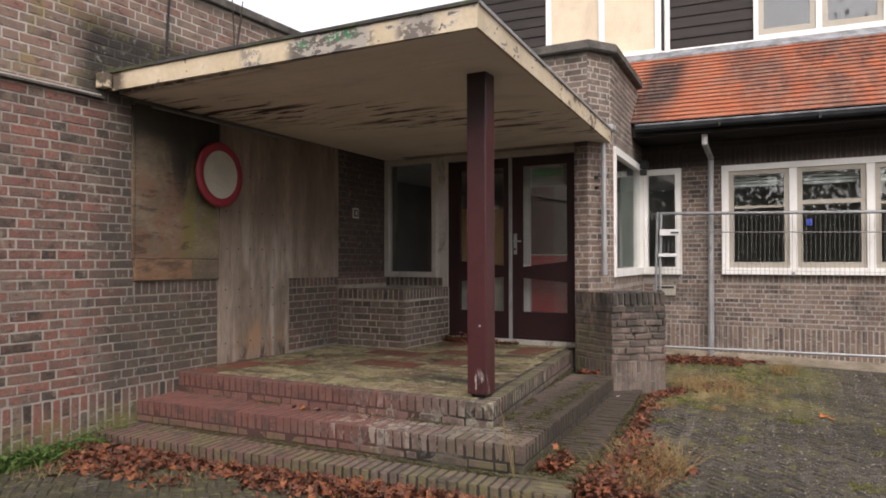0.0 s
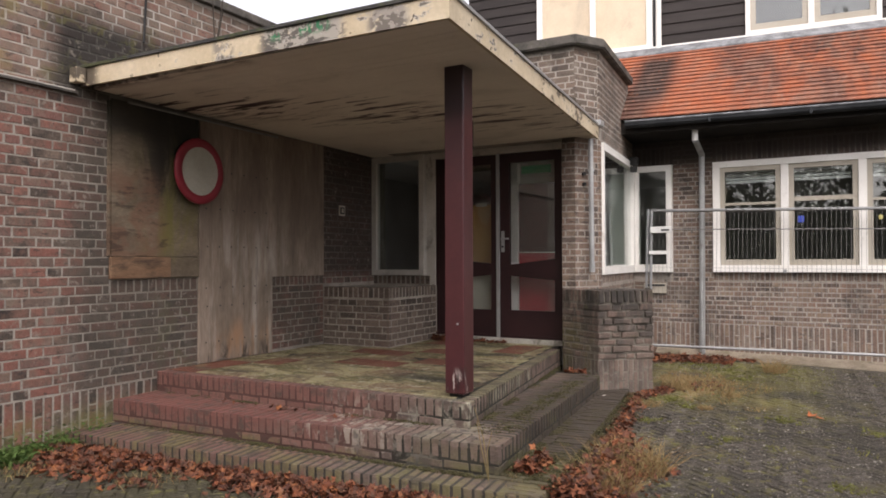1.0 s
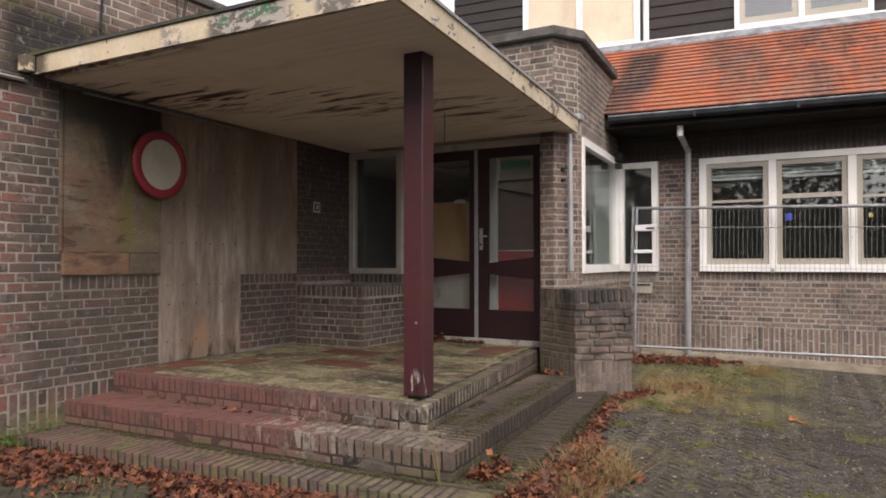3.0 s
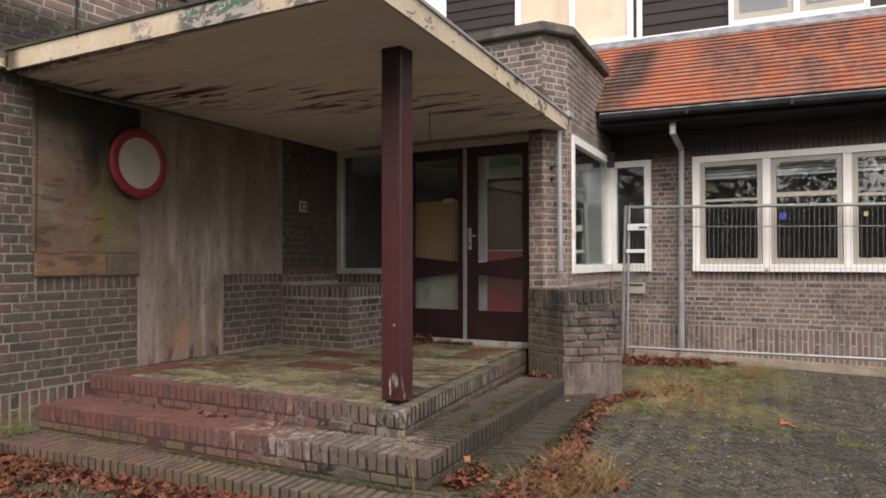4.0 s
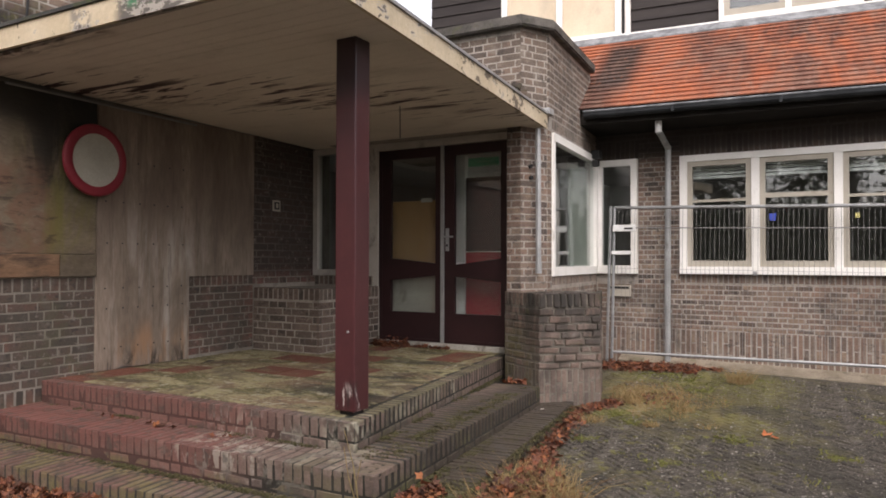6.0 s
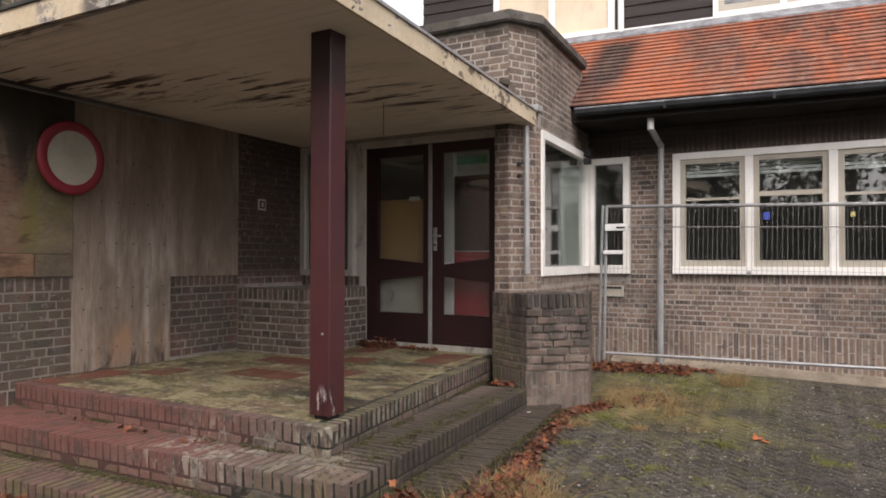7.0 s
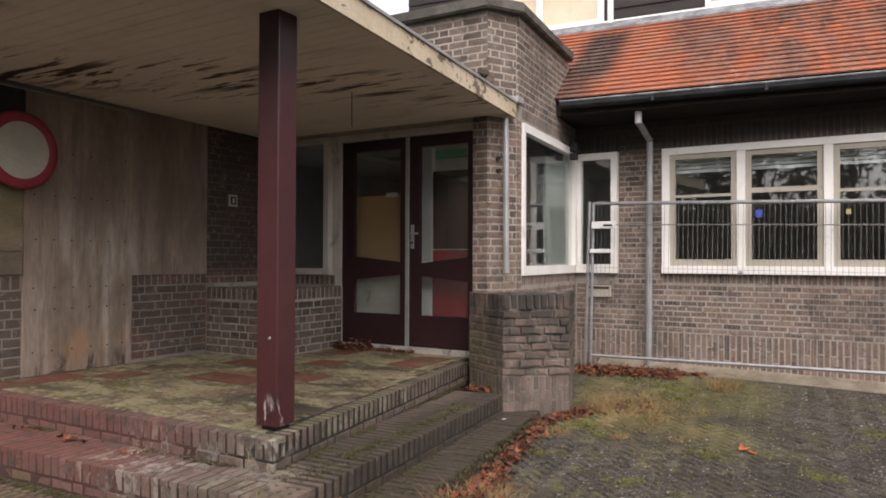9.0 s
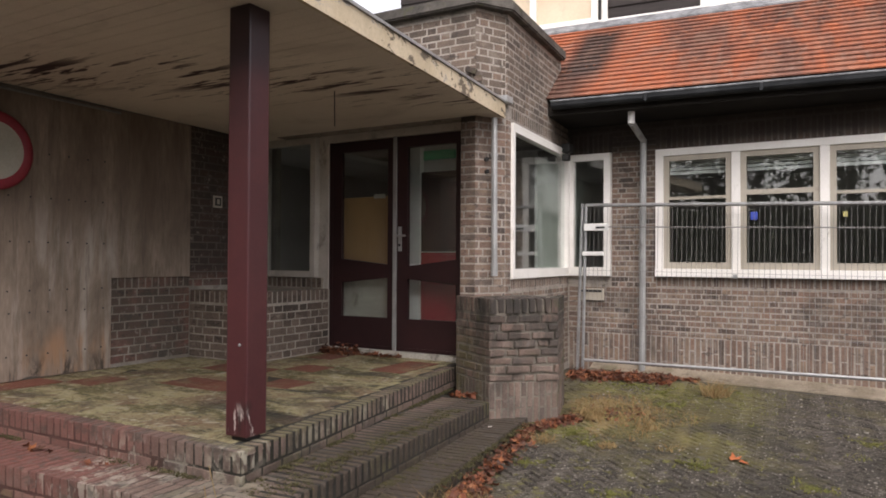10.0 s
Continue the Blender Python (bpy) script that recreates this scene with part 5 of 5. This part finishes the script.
# ---- pipes ----
def build_downpipes():
    d = thing("downpipe", (0.88, 5.13, 0.1), "grey zinc downpipe on the facade", "pipe", "downpipes")
    bm = bmesh.new()
    beam(bm, (0.89, 4.60, 2.96), (0.89, 4.60, 2.80), 0.036)
    part("outlet", bm, PLASTIC, d, "paler outlet sleeve")
    bm = bmesh.new()
    beam(bm, (0.89, 4.60, 2.815), (0.885, 5.13, 2.70), 0.035)
    part("swan_neck", bm, ZINC, d)
    part("shaft", beam(bmesh.new(), (0.885, 5.13, 2.72), (0.87, 5.13, 0.12), 0.036), ZINC, d, smooth=False)
    for z in (0.75, 1.9):
        part("pipe_clip", beam(bmesh.new(), (0.876, 5.13, z), (0.876, 5.13, z + 0.03), 0.042), ZINC, d)
    d2 = thing("downpipe", (0.115, 2.965, 1.2), "short grey zinc downpipe on the brick corner", "pipe", "downpipes")
    part("shaft", beam(bmesh.new(), (0.105, 2.965, 2.64), (0.11, 2.965, 1.33), 0.027), ZINC, d2)
    part("outlet", beam(bmesh.new(), (0.11, 2.965, 1.345), (0.11, 2.965, 1.235), 0.031), ZINC, d2, "paler outlet sleeve")
    part("pipe_clip", beam(bmesh.new(), (0.106, 2.965, 2.30), (0.106, 2.965, 2.325), 0.032), ZINC, d2)


build_downpipes()


# ---- fence ----
def build_fence():
    f = thing("site_fence", (1.9, 4.96, 0.1), "galvanised steel site fence panel before the facade", "fence")
    A, B = Vector((0.255, 4.96, 0.268)), Vector((0.29, 4.96, 2.0))
    C, D = Vector((3.75, 5.0, 0.30)), Vector((3.75, 5.0, 1.91))
    part("rail", beam(bmesh.new(), B, D, 0.019), GALV, f)
    part("rail", beam(bmesh.new(), A, C, 0.017), GALV, f)
    part("upright", beam(bmesh.new(), A - (B - A).normalized() * 0.10, B, 0.019), GALV, f)
    part("upright", beam(bmesh.new(), C + Vector((0, 0, -0.25)), D, 0.019), GALV, f)
    part("upright", beam(bmesh.new(), (0.185, 4.98, 0.12), (0.245, 4.97, 2.02), 0.019), GALV, f)
    n = 70
    bm = bmesh.new()
    for i in range(1, n):
        k = i / n
        beam(bm, A.lerp(C, k), B.lerp(D, k), 0.0020, 4)
    part("wire_mesh", bm, WIRE, f, "thin upright fence wires")
    for k, r in ((0.20, 0.0016), (0.58, 0.0016), (0.86, 0.006), (0.99, 0.003)):
        p, q = A.lerp(B, k), C.lerp(D, k)
        part("cross_wire", beam(bmesh.new(), p, q, r, 6), WIRE, f)
    c = thing("fence_clip", (0.4, 4.93, 1.7), "white plastic coupler clamped on the fence", "clip", "fence couplers")
    part("block", boxed(0.28, 0.55, 4.905, 4.945, 1.71, 1.79, bevel=0.01), PLASTIC, c)
    part("slot", boxed(0.42, 0.52, 4.900, 4.904, 1.735, 1.755), BLACK, c)
    c2 = thing("fence_clip", (0.4, 4.93, 1.45), "white plastic coupler clamped on the fence", "clip", "fence couplers")
    part("block", boxed(0.26, 0.50, 4.91, 4.945, 1.435, 1.48, bevel=0.008), PLASTIC, c2)
    solo("window_sticker", boxed(1.965, 2.03, 5.192, 5.196, 1.81, 1.89, bevel=0.0), BLUE, "small blue sticker on window glass", "sticker")
    solo("window_sticker", boxed(2.79, 2.83, 5.192, 5.196, 1.82, 1.87, bevel=0.0), YELLOW, "small yellow sticker on window glass", "sticker")


build_fence()


# ---- round sign, number plate ----
def build_signs():
    s = thing("round_sign", (-2.62, 0.18, 2.17), "round traffic sign with red rim and blank white centre", "sign")
    tilt = pose(-2.62, 0.178, 2.168, 0, 0, 4.6) @ pose(0, 0, 0, 0, 90, 0)
    ring = bmesh.new()
    n = 48
    prof = [(0.216, 0.010), (0.223, 0.016), (0.279, 0.016), (0.293, 0.008), (0.293, -0.012), (0.279, -0.016), (0.0, -0.016)]
    loops = []
    for r, z in prof[:-1]:
        loops.append([ring.verts.new((r * math.cos(2 * math.pi * k / n), r * math.sin(2 * math.pi * k / n), z)) for k in range(n)])
    for a, b in zip(loops, loops[1:]):
        for k in range(n):
            ring.faces.new((a[k], a[(k + 1) % n], b[(k + 1) % n], b[k]))
    ring.transform(tilt)
    part("rim", ring, SIGN_RED, s, "faded red rim", smooth=True)
    disc = bmesh.new()
    bmesh.ops.create_cone(disc, cap_ends=True, segments=48, radius1=0.219, radius2=0.219, depth=0.018)
    disc.transform(tilt)
    part("face", disc, SIGN_WHITE, s, "dirty blank white face")
    part("bracket", boxed(WALL_X + 0.024, -2.637, 0.14, 0.21, 2.02, 2.30), BLACK, s)
    p = thing("number_plate", (WALL_X, 2.37, 1.95), "small white wall plate with a dark mark", "plate")
    part("plate", boxed(WALL_X, WALL_X + 0.012, 2.315, 2.43, 1.895, 2.015, bevel=0.004), BEIGE, p)
    part("mark", boxed(WALL_X + 0.0125, WALL_X + 0.016, 2.335, 2.41, 1.915, 1.995), BLACK, p)
    part("mark_bar", boxed(WALL_X + 0.0165, WALL_X + 0.019, 2.355, 2.39, 1.93, 1.98), BEIGE, p)
    for k, (x, y, z) in enumerate(((0.015, 2.995, 2.28), (0.018, 3.0, 2.17))):
        h = thing("wall_hook", (x, y, z), "small dark iron fitting on brick corner", "hook", "wall fittings")
        part("knob", beam(bmesh.new(), (x - 0.03, y + 0.01, z), (x + 0.02, y - 0.03, z), 0.02, 8), BLACK, h)


build_signs()


# ---- leaves, weeds, grit ----
def leaf_shape(bm, m, size, rnd):
    """A lobed, curled leaf."""
    pts = []
    lobes = 5
    for k in range(lobes * 2):
        a = 2 * math.pi * k / (lobes * 2)
        r = size * (1.0 if k % 2 == 0 else 0.48) * rnd.uniform(0.75, 1.1) * (0.5 if k in (4, 6) else 1)
        pts.append((r * math.cos(a), r * 0.85 * math.sin(a), size * rnd.uniform(-0.05, 0.38) * (1 if k % 2 == 0 else 0.3)))
    c = bm.verts.new(m @ Vector((0, 0, 0)))
    vs = [bm.verts.new(m @ Vector(p)) for p in pts]
    for k in range(len(vs)):
        bm.faces.new((c, vs[k], vs[(k + 1) % len(vs)]))


def leaf_bed(label, spots, seed):
    """spots: (x0, y0, x1, y1, width, height, count, base) strips that the leaves lie along."""
    rnd = random.Random(seed)
    bm = bmesh.new()
    for x0, y0, x1, y1, w, h, n, base in spots:
        for _ in range(int(n * 2.9)):
            k = rnd.random()
            d = rnd.gauss(0, 0.45)
            nx, ny = -(y1 - y0), (x1 - x0)
            L = math.hypot(nx, ny) or 1
            x, y = x0 + (x1 - x0) * k + nx / L * d * w, y0 + (y1 - y0) * k + ny / L * d * w
            z = (ground_z(x, y) if base is None else base) + 0.008 + abs(rnd.gauss(0, 0.5)) * h * max(0.0, 1 - abs(d))
            leaf_shape(bm, pose(x, y, z, rnd.uniform(-48, 48), rnd.uniform(-48, 48), rnd.uniform(0, 360)), rnd.uniform(0.016, 0.048), rnd)
    me_ob = solo("leaf_litter", bm, LEAF, label, "leaves", kind="stuff")
    return me_ob


leaf_bed("drift of fallen orange-brown leaves along the bottom step", [
    (-2.6, -1.20, -1.7, -1.10, 0.26, 0.06, 460, None), (-2.2, -1.12, -0.9, -0.97, 0.14, 0.04, 330, None), (-1.0, -1.05, 0.4, -0.86, 0.22, 0.06, 480, None),
    (0.3, -0.92, 1.05, -0.75, 0.2, 0.05, 260, None), (-2.3, -1.5, -1.2, -1.35, 0.12, 0.02, 40, None)], 1)
leaf_bed("heap of brown leaves beside the steps", [
    (1.02, -0.55, 1.12, 0.55, 0.26, 0.17, 760, None), (0.98, 0.5, 0.9, 1.1, 0.13, 0.05, 200, None), (0.68, -0.35, 0.74, -0.05, 0.10, 0.08, 110, 0.09), (0.84, 1.2, 0.70, 2.5, 0.11, 0.03, 120, None), (0.85, 3.0, 1.35, 3.35, 0.22, 0.012, 34, None),
    (0.72, 2.5, 0.9, 2.95, 0.10, 0.02, 90, None)], 2)
leaf_bed("dry red-brown leaves gathered under the facade", [(0.2, 4.66, 1.25, 4.86, 0.26, 0.06, 640, None), (1.0, 4.9, 1.5, 5.0, 0.07, 0.02, 60, None)], 3)
leaf_bed("few dry leaves in the doorway", [(-1.80, 2.93, -1.40, 2.98, 0.07, 0.07, 170, FLOOR), (-1.4, 2.97, -0.9, 3.0, 0.03, 0.02, 30, FLOOR), (0.02, 2.35, 0.2, 2.42, 0.05, 0.02, 22, 0.265), (-1.9, -0.3, -0.6, -0.27, 0.05, 0.01, 7, 0.268)], 4)


def tuft(bm, x, y, z, n, r, h, rnd, lean=0.6, w=0.0022):
    for _ in range(n):
        a, d = rnd.uniform(0, 6.283), r * math.sqrt(rnd.random())
        px, py = x + d * math.cos(a), y + d * math.sin(a)
        hh = h * rnd.uniform(0.45, 1.1)
        dx, dy = rnd.gauss(0, lean) * hh, rnd.gauss(0, lean) * hh
        b = rnd.uniform(0, 3.14)
        wx, wy = w * math.cos(b), w * math.sin(b)
        v = [bm.verts.new(p) for p in ((px - wx, py - wy, z), (px + wx, py + wy, z), (px + dx * 0.4 + wx * 0.7, py + dy * 0.4 + wy * 0.7, z + hh * 0.6), (px + dx * 0.4 - wx * 0.7, py + dy * 0.4 - wy * 0.7, z + hh * 0.6), (px + dx, py + dy, z + hh * 0.95))]
        bm.faces.new(v[:4]), bm.faces.new((v[3], v[2], v[4]))


def build_weeds():
    rnd = random.Random(77)
    g = bmesh.new()
    for _ in range(46):
        y = rnd.uniform(-2.3, -0.72)
        tuft(g, WALL_X + 0.03 + abs(rnd.gauss(0, 0.10)), y, ground_z(-2.6, y), 34, 0.08, 0.06 + 0.03 * (y < -1.2), rnd, 1.0, 0.012)
    for _ in range(1300):
        y = rnd.uniform(-2.3, -0.72)
        x = WALL_X + 0.03 + abs(rnd.gauss(0, 0.11))
        leaf_shape(g, pose(x, y, ground_z(x, y) + abs(rnd.gauss(0.03, 0.06)), rnd.uniform(-40, 40), rnd.uniform(-40, 40), rnd.uniform(0, 360)), rnd.uniform(0.010, 0.028), rnd)
    solo("weeds", g, GRASS_GREEN, "low green weeds at the foot of the wall", "weeds", kind="stuff")
    d = bmesh.new()
    for x, y, n, r, h in ((1.15, 0.35, 420, 0.24, 0.20), (1.10, -0.1, 340, 0.20, 0.18), (1.0, 0.75, 140, 0.13, 0.11), (1.15, 3.1, 260, 0.32, 0.07), (1.5, 3.3, 200, 0.32, 0.045), (0.95, 3.0, 160, 0.14, 0.11), (1.0, 3.7, 160, 0.3, 0.05), (1.3, 2.7, 120, 0.25, 0.04), (0.85, 2.2, 90, 0.12, 0.06), (1.75, 4.35, 140, 0.13, 0.17), (1.47, 2.9, 90, 0.09, 0.06), (1.32, 2.31, 70, 0.07, 0.05), (0.91, 3.42, 260, 0.24, 0.05), (1.25, 3.45, 150, 0.2, 0.045), (0.7, -0.5, 60, 0.08, 0.12), (1.7, 2.5, 40, 0.1, 0.04), (0.8, -0.75, 60, 0.12, 0.1), (-2.3, -1.6, 60, 0.2, 0.06), (-1.4, -1.3, 60, 0.2, 0.05)):
        tuft(d, x, y, ground_z(x, y), int(n * 1.7), r, h, rnd, 0.8)
    solo("dry_grass", d, GRASS_DRY, "dry straw-coloured grass tufts in the yard", "grass", kind="stuff")
    e = bmesh.new()
    for _ in range(70):
        x, y = rnd.uniform(0.85, 3.0), rnd.uniform(-0.9, 4.7)
        if noise.noise((x * 0.9, y * 0.9, 5)) > 0.05 or y > 3.2:
            tuft(e, x, y, ground_z(x, y), 16, 0.09, 0.025, rnd, 0.8, 0.004)
    for x, y, r, n in ((1.92, 2.24, 0.15, 260), (2.63, 2.14, 0.16, 240), (2.98, 3.39, 0.2, 220), (1.59, 1.43, 0.16, 160), (1.0, 2.53, 0.2, 420), (1.15, 2.3, 0.12, 160), (0.95, 4.45, 0.3, 620), (1.3, 4.2, 0.3, 420), (1.47, 3.77, 0.24, 360), (1.7, 4.6, 0.15, 300), (2.35, 0.6, 0.16, 160), (2.55, 0.1, 0.15, 140), (0.95, 1.7, 0.14, 160)):
        for _ in range(n // 6):
            k, d = rnd.uniform(0, 6.283), abs(rnd.gauss(0, 0.5)) * r
            px, py = x + 1.5 * d * math.cos(k), y + d * math.sin(k)
            tuft(e, px, py, ground_z(px, py), 9, 0.025, 0.016, rnd, 1.1, 0.004)
    solo("grass", e, GRASS_YARD, "sparse short green grass in the yard", "grass", kind="stuff")
    moss = bmesh.new()
    for (x0, y0), (x1, y1), z, w, n in (((0.24, -0.05), (-0.17, 2.7), 0.266, 0.035, 240), ((0.60, -0.40), (0.395, 2.3), 0.095, 0.05, 330), ((0.78, -0.45), (0.48, 2.45), 0.097, 0.13, 420), ((0.92, -0.5), (0.60, 2.5), 0.09, 0.05, 220), ((0.45, -0.2), (0.25, 2.2), 0.267, 0.10, 160), ((-2.5, -0.62), (0.5, -0.5), 0.088, 0.04, 220), ((-2.5, -0.21), (0.1, -0.16), 0.267, 0.03, 90)):
        for _ in range(n):
            k, d = rnd.random(), rnd.gauss(0, 0.5) * w
            if noise.noise((k * 9, z * 40, w * 30)) < rnd.uniform(-0.3, 0.2):
                continue
            tuft(moss, x0 + (x1 - x0) * k + d, y0 + (y1 - y0) * k + d * 0.2, z, 16, 0.035, 0.011, rnd, 1.3, 0.004)
    solo("moss", moss, MOSS_DARK, "dark moss and dirt tufts in the step joints", "moss", kind="stuff")
    s = thing("dry_stalk", (0.56, -0.52, 0.1), "thin dry stalks growing from the step corner", "plant")
    for k, (dx, dy, h) in enumerate(((-0.05, -0.02, 0.42), (0.03, -0.05, 0.30), (-0.02, -0.08, 0.36))):
        bm = bmesh.new()
        beam(bm, (0.56, -0.53, 0.09), (0.56 + dx * 0.5, -0.53 + dy, 0.09 + h * 0.6), 0.003, 5)
        beam(bm, (0.56 + dx * 0.5, -0.53 + dy, 0.09 + h * 0.6), (0.56 + dx * 1.6, -0.53 + dy * 1.1, 0.09 + h), 0.002, 5)
        part("stalk", bm, GRASS_DRY, s)
    k = thing("dry_twig", (WALL_X, 0.4, 3.82), "thin bare twigs growing on the wall top", "plant")
    for dx, dy, h in ((0.02, -0.06, 0.44), (0.05, 0.05, 0.40), (0.0, 0.10, 0.32)):
        part("twig", beam(bmesh.new(), (WALL_X + 0.03, 0.42, 3.3), (WALL_X + 0.03 + dx, 0.42 + dy, 3.45 + h), 0.006, 5), BARK, k)
    c = thing("wall_cable", (WALL_X, -0.33, 3.3), "dark cable running up the side wall", "cable")
    part("cable", beam(bmesh.new(), (WALL_X + 0.012, -0.34, 3.20), (WALL_X + 0.012, -0.31, 3.74), 0.011, 6), BLACK, c)
    for x, y, size in ((2.14, 2.48, 0.075), (2.2, 2.44, 0.05)):
        bm = bmesh.new()
        leaf_shape(bm, pose(x, y, ground_z(x, y) + 0.012, 8, 5, 40), size, rnd)
        solo("fallen_leaf", bm, LEAF_BRIGHT, "single bright orange leaf lying on the paving", "leaf", "single leaves")
    scrap = bmesh.new()
    bmesh.ops.create_icosphere(scrap, subdivisions=2, radius=0.008, matrix=pose(0.455, 2.18, 0.112) @ Matrix.Diagonal((1.6, 1.0, 0.8, 1)))
    for v in scrap.verts:
        v.co += Vector((1, 1, 0.6)) * noise.noise(v.co * 90) * 0.012
    solo("paper_scrap", scrap, DINGY, "small crumpled white scrap by the brick pier", "litter")
    stone = bmesh.new()
    bmesh.ops.create_icosphere(stone, subdivisions=1, radius=1.0)
    sv, sf = [v.co.copy() for v in stone.verts], [[v.index for v in f.verts] for f in stone.faces]
    stone.free()
    vs, fs = [], []
    for _ in range(3200):
        x, y = rnd.uniform(0.8, 3.8), rnd.uniform(-1.4, 4.9)
        r = rnd.uniform(0.002, 0.0065) * (1.8 if rnd.random() < 0.06 else 1)
        m = pose(x, y, ground_z(x, y) + r * 0.4, 0, 0, rnd.uniform(0, 90)) @ Matrix.Diagonal((1.3 * r, r, 0.6 * r, 1))
        n0 = len(vs)
        vs += [tuple(m @ c) for c in sv]
        fs += [[n0 + k for k in f] for f in sf]
    gm = bpy.data.meshes.new("grit")
    gm.from_pydata(vs, [], fs)
    gm.materials.append(surface("pale_grit", [(0.12, 0.11, 0.095), (0.30, 0.275, 0.235)], "island", 5))
    tagged(new("grit", gm), "pale loose grit scattered on the paving", "grit", kind="stuff")


build_weeds()


# ---- trees across the yard, which the panes mirror ----
def build_tree(x, y, h, seed):
    rnd = random.Random(seed)
    t = thing("tree", (x, y, 0), "tall tree with sparse late-autumn crown across the yard", "tree", "trees across the yard")
    bm = bmesh.new()
    bmesh.ops.create_cone(bm, cap_ends=True, segments=10, radius1=0.24, radius2=0.08, depth=h * 0.8, matrix=Matrix.Translation((x, y, h * 0.4)))
    tips = []
    for k in range(16):
        z = h * rnd.uniform(0.3, 0.8)
        a = rnd.uniform(0, 6.283)
        L = h * rnd.uniform(0.15, 0.32)
        q = (x + L * math.cos(a), y + L * math.sin(a), z + L * rnd.uniform(0.3, 0.8))
        beam(bm, (x, y, z), q, 0.045, 6)
        tips.append(q)
    part("trunk", bm, BARK, t)
    cr = bmesh.new()
    for q in tips + [(x, y, h * 0.85)]:
        for _ in range(130):
            c = Vector(q) + Vector((rnd.gauss(0, 0.8), rnd.gauss(0, 0.8), rnd.gauss(0, 0.7)))
            s = rnd.uniform(0.08, 0.2)
            m = pose(*c, rnd.uniform(0, 360), rnd.uniform(0, 360), rnd.uniform(0, 360))
            vs = [cr.verts.new(m @ Vector(p)) for p in ((-s, 0, 0), (0, -s * 0.6, 0), (s, 0, 0), (0, s * 0.6, 0))]
            cr.faces.new(vs)
    part("crown", cr, FOLIAGE, t)


for k in range(14):
    build_tree(-15 + 2.9 * k + (k * 37 % 5) * 0.4, -16 - (k * 29 % 7), 8.0 + (k * 17 % 5) * 0.9, 300 + k)


def build_hedge():
    rnd = random.Random(55)
    bm = bmesh.new()
    for _ in range(9000):
        x = rnd.uniform(-22, 28)
        z = rnd.uniform(0, 3.7 + 0.8 * noise.noise((x * 0.5, 1, 1)))
        s = rnd.uniform(0.12, 0.26)
        m = pose(x, -15 + rnd.uniform(-0.6, 0.6), z, rnd.uniform(0, 360), rnd.uniform(0, 360), rnd.uniform(0, 360))
        bm.faces.new([bm.verts.new(m @ Vector(p)) for p in ((-s, 0, 0), (0, -s * 0.6, 0), (s, 0, 0), (0, s * 0.6, 0))])
    box(bm, -22, 28, -15.5, -15.0, 0, 3.3)
    solo("hedge", bm, FOLIAGE, "dense dark hedge across the yard", "hedge", kind="stuff")


build_hedge()


# ---- herringbone paving of the yard ----
def on_yard(x, y):
    if not (-2.66 < x < 5.6 and -6.4 < y < 4.96):
        return False
    if y > 3.42:
        return x > 0.16
    if y > 2.38:
        return x > 0.80
    front = -1.06 + (x + 2.72) * 0.089
    side = 1.0 - 0.107 * (y + 0.66)
    return y < front or x > side


def build_paving():
    rnd = random.Random(31)
    long_one, wide = 0.136, 0.056
    a, b = long_one + 0.007, wide + 0.007
    turn = Matrix.Translation((1.0, 1.0, 0)) @ pose(0, 0, 0, 0, 0, 49)
    ground = bpy.data.objects["ground"]
    shapes = []
    for k in range(6):
        x, y = long_one / 2, wide / 2
        ring = lambda e, z: [(sx * (x - e) + rnd.uniform(-0.002, 0.002), sy * (y - e) + rnd.uniform(-0.002, 0.002), z + rnd.uniform(-0.0015, 0.0015)) for sx, sy in ((-1, -1), (1, -1), (1, 1), (-1, 1))]
        v = ring(0, -0.04) + ring(0, -0.007) + ring(0.007, 0.0)
        f = [(4 * r + i, 4 * r + (i + 1) % 4, 4 * r + 4 + (i + 1) % 4, 4 * r + 4 + i) for r in (0, 1) for i in range(4)] + [(8, 9, 10, 11)]
        me = bpy.data.meshes.new("paver")
        me.from_pydata(v, [], f)
        me.materials.append(PAVER[0])
        shapes.append((me, v, f))
    singles, vs, fs = 0, [], []
    for i in range(-130, 131):
        for j in range(-52, 53):
            ox, oy = i * b - j * a, i * b + j * a
            for cx, cy, spin in ((a / 2, b / 2, 0), (b / 2, b + a / 2, 90)):
                c = turn @ Vector((ox + cx, oy + cy, 0))
                if not on_yard(c.x, c.y):
                    continue
                me, v, f = shapes[rnd.randrange(6)]
                m = pose(c.x, c.y, ground_z(c.x, c.y) + uneven(c.x, c.y) + rnd.uniform(-0.004, 0.003), rnd.uniform(-1.6, 1.6), rnd.uniform(-1.2, 1.2), 49 + spin + rnd.uniform(-0.8, 0.8))
                if singles < 300 and 1.25 < c.x < 2.7 and 0.3 < c.y < 3.2:
                    ob = under(new("paver", me), ground)
                    ob.matrix_basis = m
                    singles += 1
                else:
                    n0 = len(vs)
                    vs += [tuple(m @ Vector(p)) for p in v]
                    fs += [tuple(n0 + k for k in q) for q in f]
    me = bpy.data.meshes.new("pavers")
    me.from_pydata(vs, [], fs)
    me.materials.append(PAVER[1])
    tagged(under(new("pavers", me), ground), kind="stuff")


build_paving()
